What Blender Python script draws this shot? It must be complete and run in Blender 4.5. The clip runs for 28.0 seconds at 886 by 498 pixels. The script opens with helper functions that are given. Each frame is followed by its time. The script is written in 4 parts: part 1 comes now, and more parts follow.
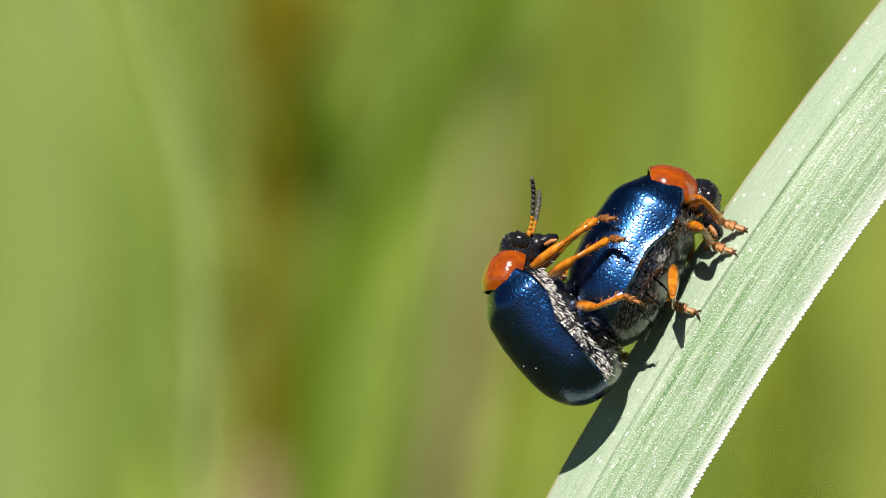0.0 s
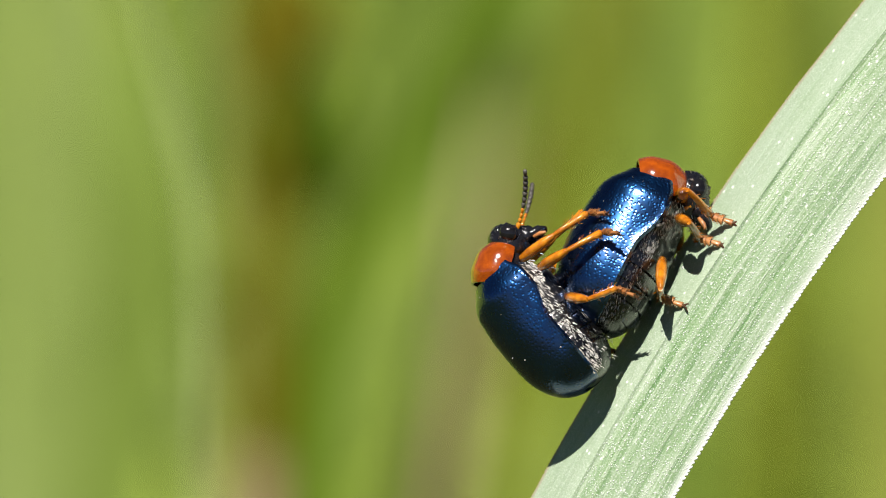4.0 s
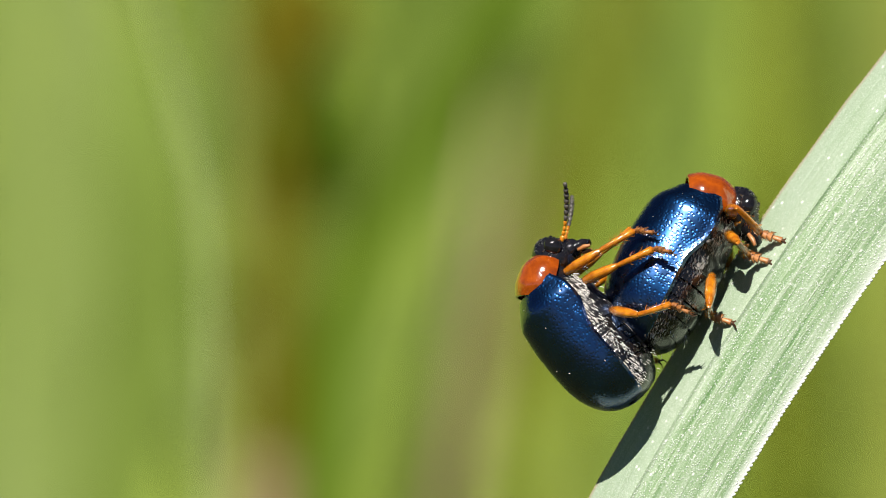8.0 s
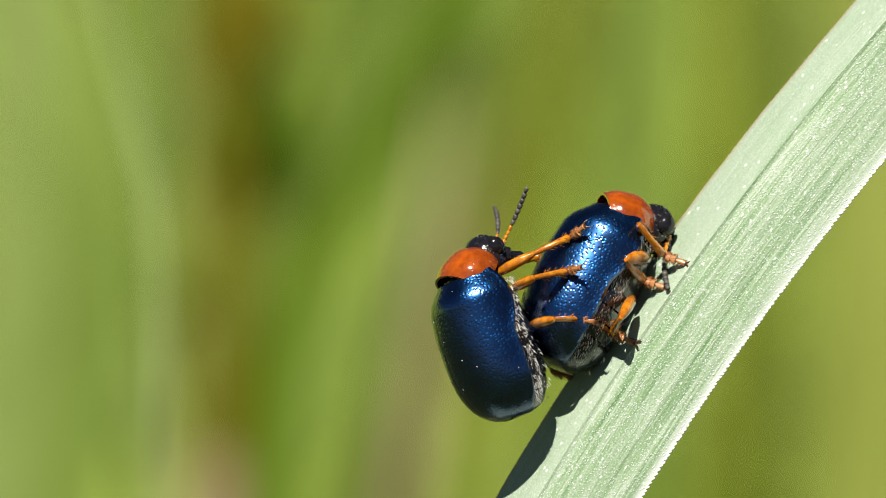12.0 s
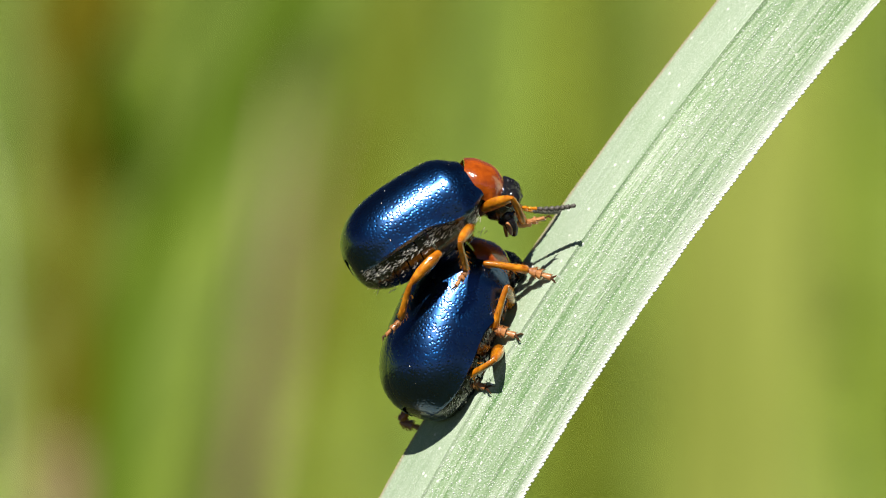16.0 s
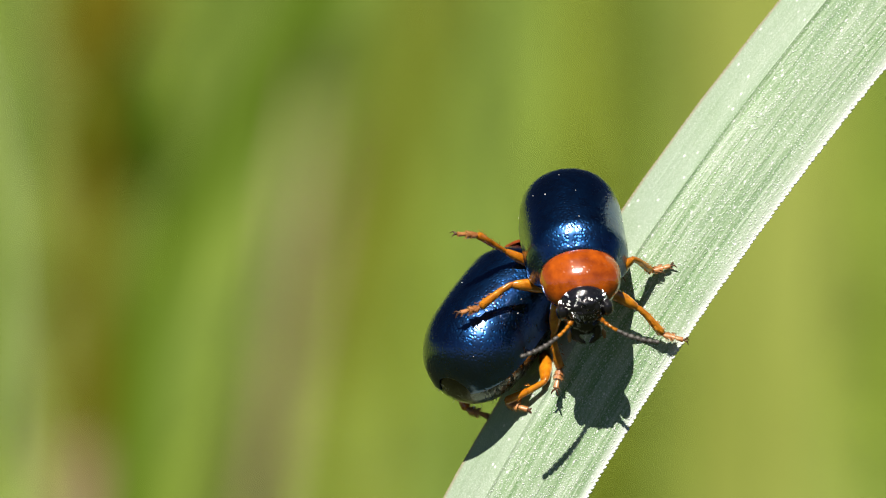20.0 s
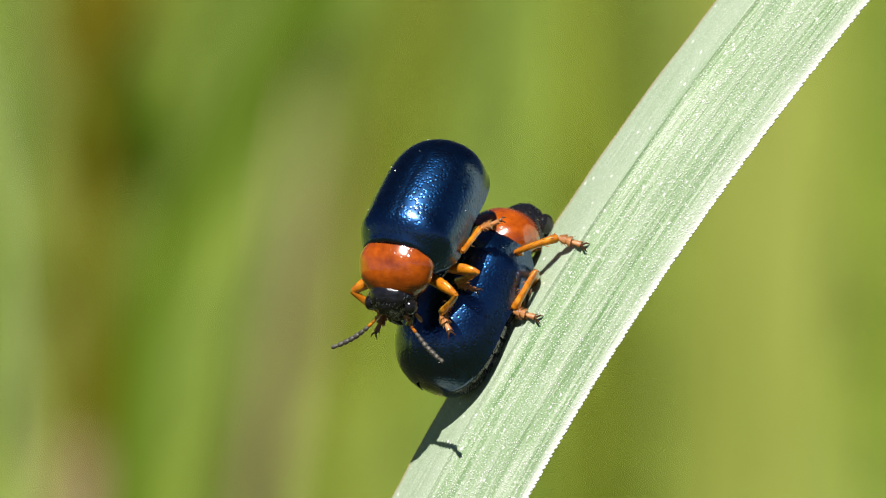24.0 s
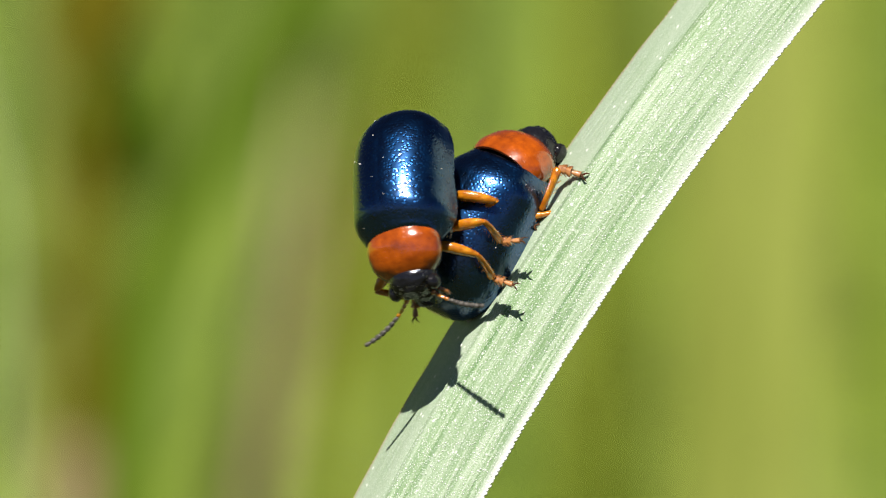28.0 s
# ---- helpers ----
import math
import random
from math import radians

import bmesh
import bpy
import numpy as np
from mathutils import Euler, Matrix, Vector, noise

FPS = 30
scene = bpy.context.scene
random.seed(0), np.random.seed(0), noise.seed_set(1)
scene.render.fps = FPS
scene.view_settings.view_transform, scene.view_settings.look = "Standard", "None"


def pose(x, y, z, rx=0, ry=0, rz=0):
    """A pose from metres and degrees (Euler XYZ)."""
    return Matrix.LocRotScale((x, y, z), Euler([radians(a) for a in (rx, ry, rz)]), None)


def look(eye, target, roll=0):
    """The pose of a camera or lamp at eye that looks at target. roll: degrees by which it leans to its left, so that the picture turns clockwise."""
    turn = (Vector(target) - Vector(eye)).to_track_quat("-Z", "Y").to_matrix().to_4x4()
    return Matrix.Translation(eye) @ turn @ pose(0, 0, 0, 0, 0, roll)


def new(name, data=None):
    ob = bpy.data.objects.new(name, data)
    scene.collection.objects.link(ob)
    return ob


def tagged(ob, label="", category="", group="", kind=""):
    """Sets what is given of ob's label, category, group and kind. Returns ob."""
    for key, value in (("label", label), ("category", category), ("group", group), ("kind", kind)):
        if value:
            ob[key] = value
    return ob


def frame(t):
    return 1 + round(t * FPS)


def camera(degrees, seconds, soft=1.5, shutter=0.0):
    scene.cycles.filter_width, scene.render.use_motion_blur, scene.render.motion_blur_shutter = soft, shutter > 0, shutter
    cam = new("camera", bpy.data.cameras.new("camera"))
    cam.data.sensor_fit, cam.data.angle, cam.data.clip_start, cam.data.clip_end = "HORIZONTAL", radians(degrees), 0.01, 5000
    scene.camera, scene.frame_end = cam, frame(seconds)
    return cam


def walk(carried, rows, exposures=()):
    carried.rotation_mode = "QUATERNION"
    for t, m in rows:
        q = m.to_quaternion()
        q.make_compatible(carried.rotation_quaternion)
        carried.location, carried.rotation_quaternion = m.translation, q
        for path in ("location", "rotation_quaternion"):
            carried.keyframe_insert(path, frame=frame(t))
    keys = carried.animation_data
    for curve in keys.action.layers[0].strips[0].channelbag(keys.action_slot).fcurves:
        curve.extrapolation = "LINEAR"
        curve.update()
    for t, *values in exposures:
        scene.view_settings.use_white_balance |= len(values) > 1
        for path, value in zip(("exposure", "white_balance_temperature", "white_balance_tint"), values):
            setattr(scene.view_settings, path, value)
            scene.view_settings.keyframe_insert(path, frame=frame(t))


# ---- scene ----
MM = 0.001
EYE_HEIGHT = 0.30          # the blade stands this high above the ground
EYE_BACK = 0.12458         # from the lens to the blade

cam = camera(8.0, 28.0, soft=1.0, shutter=0.4)
cam.data.dof.use_dof = True
cam.data.dof.focus_distance = EYE_BACK - 0.0004
cam.data.dof.aperture_fstop = 105.0
PAN = [  # seconds, degrees by which the view swings
    (0, 0, 0), (2.5, -0.01, 0), (4.5, -0.01, 0), (5, 0.051, 0), (8, 0.077, 0),
    (9, 0.061, 0), (10, 0, 0), (11, -0.153, 0), (11.5, -0.256, 0), (13.5, -1.099, -0.051),
    (14, -1.482, -0.102), (15, -1.712, -0.128), (16, -1.789, -0.128), (17, -1.84, -0.153), (18, -1.712, -0.143),
    (19, -1.635, -0.128), (20, -1.615, -0.112), (22, -1.635, -0.128), (25, -1.625, -0.128), (28, -1.661, -0.153),
]

walk(cam, [(t, pose(0, -EYE_BACK, EYE_HEIGHT, 90 + v, 0, h)) for t, h, v in PAN],
     exposures=[(0, 0.58), (28, 0.58)])

# ---- sky and sun ----
TO_SUN = Vector((-0.16, -0.64, 0.75)).normalized()
world = bpy.data.worlds.new("sky")
scene.world = world
world.use_nodes = True
wn, wl = world.node_tree.nodes, world.node_tree.links
sky = wn.new("ShaderNodeTexSky")
sky.sky_type, sky.sun_disc = "NISHITA", False
sky.sun_elevation = math.asin(TO_SUN.z)
sky.sun_rotation = math.atan2(TO_SUN.x, TO_SUN.y)
sky.altitude, sky.dust_density, sky.air_density = 8000, 0.2, 0.7
wl.new(sky.outputs[0], wn["Background"].inputs["Color"])
wn["Background"].inputs["Strength"].default_value = 0.043

sun_data = bpy.data.lights.new("sun", "SUN")
sun_data.energy, sun_data.angle, sun_data.color = 5.0, radians(0.53), (1.0, 0.935, 0.86)
sun = new("sun", sun_data)
sun.matrix_world = look(TO_SUN * 5, (0, 0, 0))


# ---- materials ----
def material(name):
    m = bpy.data.materials.new(name)
    m.use_nodes = True
    return m, m.node_tree.nodes, m.node_tree.links, m.node_tree.nodes["Principled BSDF"]


def setin(node, **kw):
    for k, v in kw.items():
        node.inputs[k.replace("_", " ")].default_value = v


def place(n, l, scale, at=(0, 0, 0), stretch=(1, 1, 1)):
    c = n.new("ShaderNodeTexCoord")
    mp = n.new("ShaderNodeMapping")
    mp.inputs["Scale"].default_value = [scale * a for a in stretch]
    mp.inputs["Location"].default_value = at
    l.new(c.outputs["Object"], mp.inputs["Vector"])
    return mp.outputs["Vector"]


def noise_tex(n, l, scale, detail=3, rough=0.6, stretch=(1, 1, 1), at=(0, 0, 0)):
    t = n.new("ShaderNodeTexNoise")
    t.inputs["Scale"].default_value = 1.0
    t.inputs["Detail"].default_value = detail
    t.inputs["Roughness"].default_value = rough
    l.new(place(n, l, scale, at, stretch), t.inputs["Vector"])
    return t.outputs["Fac"]


def cells(n, l, scale, feature="F1", stretch=(1, 1, 1)):
    t = n.new("ShaderNodeTexVoronoi")
    t.feature = feature
    t.inputs["Scale"].default_value = 1.0
    l.new(place(n, l, scale, (0, 0, 0), stretch), t.inputs["Vector"])
    return t.outputs["Distance"]


def ramp(n, l, fac, stops):
    r = n.new("ShaderNodeValToRGB")
    el = r.color_ramp.elements
    while len(el) < len(stops):
        el.new(0.5)
    for e, (p, c) in zip(el, stops):
        e.position, e.color = p, (*c, 1) if len(c) == 3 else c
    l.new(fac, r.inputs["Fac"])
    return r.outputs["Color"]


def mix(n, l, fac, a, b, kind="MIX"):
    m = n.new("ShaderNodeMix")
    m.data_type, m.blend_type = "RGBA", kind
    for sock, v in ((m.inputs["Factor"], fac), (m.inputs["A"], a), (m.inputs["B"], b)):
        if isinstance(v, (int, float)):
            sock.default_value = v
        elif isinstance(v, tuple):
            sock.default_value = (*v, 1)
        else:
            l.new(v, sock)
    return m.outputs["Result"]


def bump(n, l, height, distance, strength=1.0, under=None):
    b = n.new("ShaderNodeBump")
    b.inputs["Strength"].default_value = strength
    b.inputs["Distance"].default_value = distance
    l.new(height, b.inputs["Height"])
    if under:
        l.new(under, b.inputs["Normal"])
    return b.outputs["Normal"]


def make_elytra():
    m, n, l, p = material("blue_wing_case")
    pits = cells(n, l, 15000)
    dents = ramp(n, l, pits, [(0.0, (0, 0, 0)), (0.50, (1, 1, 1)), (1, (1, 1, 1))])
    tone = noise_tex(n, l, 900, 2)
    l.new(ramp(n, l, tone, [(0.3, (0.0008, 0.032, 0.115)), (0.7, (0.0016, 0.064, 0.215))]), p.inputs["Base Color"])
    setin(p, Metallic=1.0, Coat_Weight=1.0, Coat_Roughness=0.19, Coat_IOR=1.7)
    l.new(ramp(n, l, noise_tex(n, l, 5200, 3), [(0.3, (0.25, 0.25, 0.25)), (0.75, (0.35, 0.35, 0.35))]), p.inputs["Roughness"])
    p.inputs["Specular Tint"].default_value = (0.25, 0.38, 0.5, 1)
    wave = bump(n, l, noise_tex(n, l, 3000, 2), 0.000012, 0.3)
    l.new(bump(n, l, dents, 0.0000056, 1.0, wave), p.inputs["Normal"])
    l.new(bump(n, l, dents, 0.0000038, 1.0, wave), p.inputs["Coat Normal"])
    return m


def make_amber(name, dark, light, rough, relief=0.4, scatter=0.15, pits=0.0):
    m, n, l, p = material(name)
    fine = ramp(n, l, noise_tex(n, l, 5000, 3), [(0.3, dark), (0.7, light)])
    deep = tuple(0.5 * a for a in dark)
    base = mix(n, l, ramp(n, l, noise_tex(n, l, 1300, 2), [(0.36, (0.35, 0.35, 0.35)), (0.60, (0, 0, 0))]), fine, deep)
    l.new(base, p.inputs["Base Color"])
    setin(p, Roughness=rough, Coat_Weight=1.0, Coat_Roughness=0.10, Coat_IOR=1.6)
    p.inputs["Subsurface Weight"].default_value = scatter
    p.inputs["Subsurface Radius"].default_value = (0.0003, 0.00012, 0.00004)
    b = bump(n, l, noise_tex(n, l, 9000, 4), 0.00002, relief)
    if pits:
        dents = ramp(n, l, cells(n, l, 14000), [(0.05, (0, 0, 0)), (0.35, (1, 1, 1))])
        b = bump(n, l, dents, 0.000004, pits, b)
    l.new(b, p.inputs["Normal"])
    l.new(b, p.inputs["Coat Normal"])
    return m


def make_black(name, rough, fleck, scale=16000):
    """Black chitin, wrinkled crosswise, with silvery hairs lying flat on it."""
    m, n, l, p = material(name)
    hair = noise_tex(n, l, scale, 3, 0.65, (0.30, 1.0, 1.0))
    patch = noise_tex(n, l, 2600, 2)
    amount = n.new("ShaderNodeMath")
    amount.operation = "MULTIPLY"
    l.new(hair, amount.inputs[0])
    l.new(patch, amount.inputs[1])
    lo = 0.38 - 0.16 * fleck
    bright = 0.10 + 0.52 * fleck
    l.new(ramp(n, l, amount.outputs[0], [(lo, (0.004, 0.004, 0.005)), (lo + 0.06, (bright, 0.98 * bright, 0.94 * bright))]), p.inputs["Base Color"])
    setin(p, Roughness=rough, Coat_Weight=0.9, Coat_Roughness=0.14)
    folds = noise_tex(n, l, 9000, 2, 0.5, (1.0, 0.18, 0.18))
    b = bump(n, l, folds, 0.00004, 0.8)
    b = bump(n, l, hair, 0.000015, 0.8, b)
    l.new(b, p.inputs["Normal"])
    return m


def make_blade():
    m, n, l, p = material("pale_blade")
    c = n.new("ShaderNodeTexCoord")

    def mapped(kind, sx, sy):
        """A pattern laid along the blade: x across it, y along it, per mm."""
        mp = n.new("ShaderNodeMapping")
        mp.inputs["Scale"].default_value = (sx, sy, 1)
        l.new(c.outputs["UV"], mp.inputs["Vector"])
        t = n.new(kind)
        t.inputs["Scale"].default_value = 1.0
        l.new(mp.outputs["Vector"], t.inputs["Vector"])
        return t

    def grey(v):
        return v, v, v

    fine = mapped("ShaderNodeTexNoise", 11.0, 0.30)
    setin(fine, Detail=3, Roughness=0.65)
    fibre = fine.outputs["Fac"]
    broad = mapped("ShaderNodeTexNoise", 2.4, 0.12).outputs["Fac"]
    patch = mapped("ShaderNodeTexNoise", 0.9, 0.5).outputs["Fac"]
    papilla = mapped("ShaderNodeTexVoronoi", 25.0, 20.0)
    papilla.inputs["Randomness"].default_value = 0.75
    dots = papilla.outputs["Distance"]
    grain = noise_tex(n, l, 32000, 2, 0.6)
    specks = mapped("ShaderNodeTexVoronoi", 6.0, 4.0).outputs["Distance"]
    cut = n.new("ShaderNodeSeparateXYZ")
    l.new(c.outputs["UV"], cut.inputs[0])
    face = ramp(n, l, cut.outputs[0], [(0.60, grey(0)), (0.70, grey(1))])
    striped = ramp(n, l, fibre, [(0.34, (0.090, 0.215, 0.060)), (0.50, (0.24, 0.370, 0.180)), (0.64, (0.45, 0.55, 0.40))])
    smooth = ramp(n, l, fibre, [(0.30, (0.32, 0.415, 0.285)), (0.70, (0.385, 0.485, 0.355))])
    base = mix(n, l, face, smooth, striped)
    base = mix(n, l, ramp(n, l, broad, [(0.40, grey(0)), (0.66, grey(0.6))]), base, (0.45, 0.54, 0.41))
    base = mix(n, l, ramp(n, l, patch, [(0.45, grey(0)), (0.75, grey(0.30))]), base, (0.20, 0.34, 0.14))
    beads = ramp(n, l, dots, [(0.10, grey(1)), (0.40, grey(0))])
    some = ramp(n, l, cut.outputs[0], [(0.60, grey(0.10)), (0.74, grey(0.92))])
    shown = mix(n, l, 1.0, beads, some, "MULTIPLY")
    base = mix(n, l, shown, base, (0.80, 0.84, 0.81))
    base = mix(n, l, ramp(n, l, grain, [(0.36, grey(0.30)), (0.50, grey(0))]), base, (0.15, 0.27, 0.10))
    base = mix(n, l, ramp(n, l, grain, [(0.54, grey(0)), (0.68, grey(0.35))]), base, (0.80, 0.84, 0.79))
    base = mix(n, l, ramp(n, l, specks, [(0.05, grey(0.9)), (0.15, grey(0))]), base, (0.88, 0.90, 0.86))
    across = n.new("ShaderNodeMath")
    across.operation = "MULTIPLY"
    across.inputs[1].default_value = 1 / 2.40
    l.new(cut.outputs[0], across.inputs[0])
    rim = ramp(n, l, across.outputs[0], [(0.925, grey(0)), (0.985, grey(0.62))])
    base = mix(n, l, rim, base, (0.84, 0.86, 0.84))
    dry = ramp(n, l, across.outputs[0], [(0.004, grey(0.8)), (0.020, grey(0))])
    base = mix(n, l, dry, base, (0.42, 0.36, 0.25))
    l.new(base, p.inputs["Base Color"])
    setin(p, Roughness=0.42)
    p.inputs["Specular IOR Level"].default_value = 0.55
    b = bump(n, l, fibre, 0.00004, 0.6)
    b = bump(n, l, shown, 0.000010, 1.0, b)
    b = bump(n, l, grain, 0.000012, 0.8, b)
    l.new(b, p.inputs["Normal"])
    return m


def make_plain(name, dark, light, scale, rough=0.6, stretch=(1, 1, 1), through_light=0.0, relief=0.4, shine=0.5):
    m, n, l, p = material(name)
    t = noise_tex(n, l, scale, 3, 0.6, stretch)
    l.new(ramp(n, l, t, [(0.3, dark), (0.7, light)]), p.inputs["Base Color"])
    setin(p, Roughness=rough)
    p.inputs["Specular IOR Level"].default_value = shine
    l.new(bump(n, l, t, 0.2 / scale, relief), p.inputs["Normal"])
    if through_light:
        tr = n.new("ShaderNodeBsdfTranslucent")
        tr.inputs["Color"].default_value = (*[min(1, 1.6 * a) for a in light], 1)
        add = n.new("ShaderNodeMixShader")
        add.inputs["Fac"].default_value = through_light
        l.new(p.outputs[0], add.inputs[1])
        l.new(tr.outputs[0], add.inputs[2])
        l.new(add.outputs[0], n["Material Output"].inputs["Surface"])
    return m


ELYTRA = make_elytra()
PRONOTUM = make_amber("orange_shield", (0.25, 0.040, 0.001), (0.45, 0.086, 0.002), 0.20, 0.10, 0.0, 0.8)
LEG = make_amber("amber_leg", (0.33, 0.080, 0.002), (0.72, 0.27, 0.012), 0.13, 0.7, 0.05)
TARSUS = make_amber("rusty_foot", (0.27, 0.085, 0.012), (0.60, 0.27, 0.09), 0.45, 0.8, 0.0)
BELLY = make_black("grey_haired_belly", 0.24, 0.32, 26000)
CHEST = make_black("silver_haired_chest", 0.36, 0.55, 24000)
CHITIN = make_plain("black_chitin", (0.005, 0.005, 0.007), (0.014, 0.014, 0.018), 17000, 0.16, (1, 1, 1), 0.0, 1.0, 0.6)
EYE = make_plain("black_eye", (0.006, 0.006, 0.008), (0.014, 0.013, 0.014), 9000, 0.12)
FEELER = make_plain("dark_feeler", (0.016, 0.014, 0.012), (0.13, 0.12, 0.105), 15000, 0.5)
CLAW = make_plain("brown_claw", (0.05, 0.02, 0.01), (0.12, 0.05, 0.02), 9000, 0.35)
HAIR = make_plain("white_hair", (0.68, 0.66, 0.60), (0.85, 0.83, 0.78), 4000, 0.5)
SILVER = make_plain("silver_hair", (0.50, 0.49, 0.46), (0.80, 0.79, 0.76), 4000, 0.32)
SILVER.node_tree.nodes["Principled BSDF"].inputs["Metallic"].default_value = 1.0
MARGIN = make_plain("white_margin", (0.70, 0.74, 0.70), (0.86, 0.88, 0.86), 9000, 0.4)
BLADE = make_blade()
GRASS = make_plain("fresh_grass", (0.10, 0.165, 0.018), (0.21, 0.295, 0.055), 60, 0.6, (1, 1, 0.2), 0.25, shine=0.1)
GRASS_DARK = make_plain("deep_grass", (0.020, 0.044, 0.0005), (0.052, 0.090, 0.002), 60, 0.6, (1, 1, 0.2), 0.15, shine=0.05)
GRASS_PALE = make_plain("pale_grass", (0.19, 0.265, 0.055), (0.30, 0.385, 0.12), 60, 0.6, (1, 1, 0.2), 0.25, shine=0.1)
OLIVE = make_plain("olive_grass", (0.085, 0.105, 0.004), (0.16, 0.18, 0.012), 60, 0.6, (1, 1, 0.2), 0.15, shine=0.1)
GRASS_MID = make_plain("lush_grass", (0.080, 0.145, 0.006), (0.130, 0.210, 0.016), 60, 0.6, (1, 1, 0.2), 0.2, shine=0.05)
BLEACHED = make_plain("bleached_leaf", (0.29, 0.36, 0.13), (0.39, 0.46, 0.20), 60, 0.6, (1, 1, 0.2), 0.2, shine=0.1)
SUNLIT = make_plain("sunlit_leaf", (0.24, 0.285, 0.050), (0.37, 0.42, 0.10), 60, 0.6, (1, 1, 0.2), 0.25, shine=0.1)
STRAW = make_plain("straw", (0.29, 0.25, 0.115), (0.47, 0.415, 0.22), 90, 0.7, (1, 1, 0.3), 0.1, shine=0.1)
BROWN = make_plain("brown_stalk", (0.085, 0.078, 0.002), (0.165, 0.14, 0.010), 70, 0.7, shine=0.05)
ROSY = make_plain("rosy_stalk", (0.24, 0.17, 0.085), (0.36, 0.27, 0.15), 70, 0.7, shine=0.1)


def make_turf_ground():
    """Litter on the flat with tall grass's shade in its colour, fresh short grass up the bank."""
    m, n, l, p = material("sunlit_turf")
    tuft = noise_tex(n, l, 14, 3)
    c = n.new("ShaderNodeTexCoord")
    cut = n.new("ShaderNodeSeparateXYZ")
    l.new(c.outputs["Object"], cut.inputs[0])
    up = ramp(n, l, cut.outputs[2], [(0.04, (0, 0, 0)), (0.12, (1, 1, 1))])
    grass = ramp(n, l, tuft, [(0.3, (0.142, 0.20, 0.020)), (0.7, (0.213, 0.277, 0.047))])
    # shade under tall grass, painted as a darker ground colour
    shaded_litter = ramp(n, l, tuft, [(0.3, (0.022, 0.026, 0.010)), (0.7, (0.060, 0.070, 0.022))])
    l.new(mix(n, l, up, shaded_litter, grass), p.inputs["Base Color"])
    setin(p, Roughness=0.85)
    p.inputs["Specular IOR Level"].default_value = 0.05
    l.new(bump(n, l, tuft, 0.02, 0.4), p.inputs["Normal"])
    return m


TURF = make_turf_ground()


# ---- mesh tools (millimetres in, metres out) ----
def part(name, bm, mat, parent=None, label="", unit=MM, smooth=True):
    me = bpy.data.meshes.new(name)
    bmesh.ops.scale(bm, vec=(unit, unit, unit), verts=bm.verts)
    bmesh.ops.recalc_face_normals(bm, faces=bm.faces)
    if smooth:
        for f in bm.faces:
            f.smooth = True
    for e in bm.edges:
        if len(e.link_faces) == 2 and e.calc_face_angle(0.0) > 0.95:
            e.smooth = False
    bm.to_mesh(me)
    bm.free()
    me.materials.append(mat)
    ob = new(name, me)
    if parent:
        ob.parent = parent
    return tagged(ob, label)


def skin(bm, rings, closed=True, caps=True):
    """Joins rings of points to a surface."""
    made = [[bm.verts.new(p) for p in r] for r in rings]
    for a, b in zip(made, made[1:]):
        k = len(a)
        for i in range(k if closed else k - 1):
            j = (i + 1) % k
            bm.faces.new((a[i], a[j], b[j], b[i]))
    if caps and closed:
        bm.faces.new(made[0][::-1])
        bm.faces.new(made[-1])
    return made


def tube(bm, pts, radii, sides=10, flat=1.0):
    """A round limb through the points; flat squeezes it sideways."""
    rings = []
    for i, p in enumerate(pts):
        p = Vector(p)
        d = (Vector(pts[min(i + 1, len(pts) - 1)]) - Vector(pts[max(i - 1, 0)])).normalized()
        a = d.cross(Vector((0, 1, 0)))
        a = a.normalized() if a.length > 1e-4 else Vector((0, 0, 1))
        b = d.cross(a).normalized()
        rings.append([p + radii[i] * (math.cos(q) * a + flat * math.sin(q) * b)
                      for q in (2 * math.pi * k / sides for k in range(sides))])
    return skin(bm, rings)


def ball(bm, c, r, stretch=(1, 1, 1), u=14, v=10):
    rings = []
    for i in range(1, v):
        a = math.pi * i / v
        rings.append([(c[0] - r * stretch[0] * math.cos(a),
                       c[1] + r * stretch[1] * math.sin(a) * math.cos(q),
                       c[2] + r * stretch[2] * math.sin(a) * math.sin(q))
                      for q in (2 * math.pi * k / u for k in range(u))])
    return skin(bm, rings)


def ease(a, b, x):
    x = min(1, max(0, (x - a) / (b - a)))
    return x * x * (3 - 2 * x)


# ---- the long blade of grass ----
def blade_line(w):
    """Left edge of the blade at the height w (mm): x, and how x grows with w."""
    if w > -6:
        return -2.01 + 0.5994 * w + 0.0135 * w * w, 0.5994 + 0.027 * w
    s0 = 0.5994 - 0.027 * 6
    return -2.01 - 0.5994 * 6 + 0.0135 * 36 - s0 * 60 * (1 - math.exp((w + 6) / 60)), s0 * math.exp((w + 6) / 60)


CREASE, WIDE = 0.66, 2.40


def blade_depth(s):
    """How far the blade's face lies behind its ridge, s mm from the left edge."""
    if s < CREASE:
        k = 1 - s / CREASE
        return -0.15 + 1.25 * k ** 1.15
    k = (s - CREASE) / (WIDE - CREASE)
    return -0.15 - 0.12 * k - 0.10 * k * (1 - k)


def blade_point(w, s, lift=0.0):
    x, g = blade_line(w)
    t = Vector((g, 0, 1)).normalized()
    narrow = 1.0 if w < 25 else max(0.02, 1 - ((w - 25) / 26) ** 2)
    right = Vector((t.z, 0, -t.x))
    mid = WIDE / 2
    q = mid + (s - mid) * narrow
    y = blade_depth(s) * narrow + 0.00035 * max(0, w - 8) ** 2 + 0.0002 * max(0, -w - 8) ** 1.7
    p = Vector((x, 0, w)) + right * q + Vector((0, y, 0))
    return p - Vector((0, lift, 0))


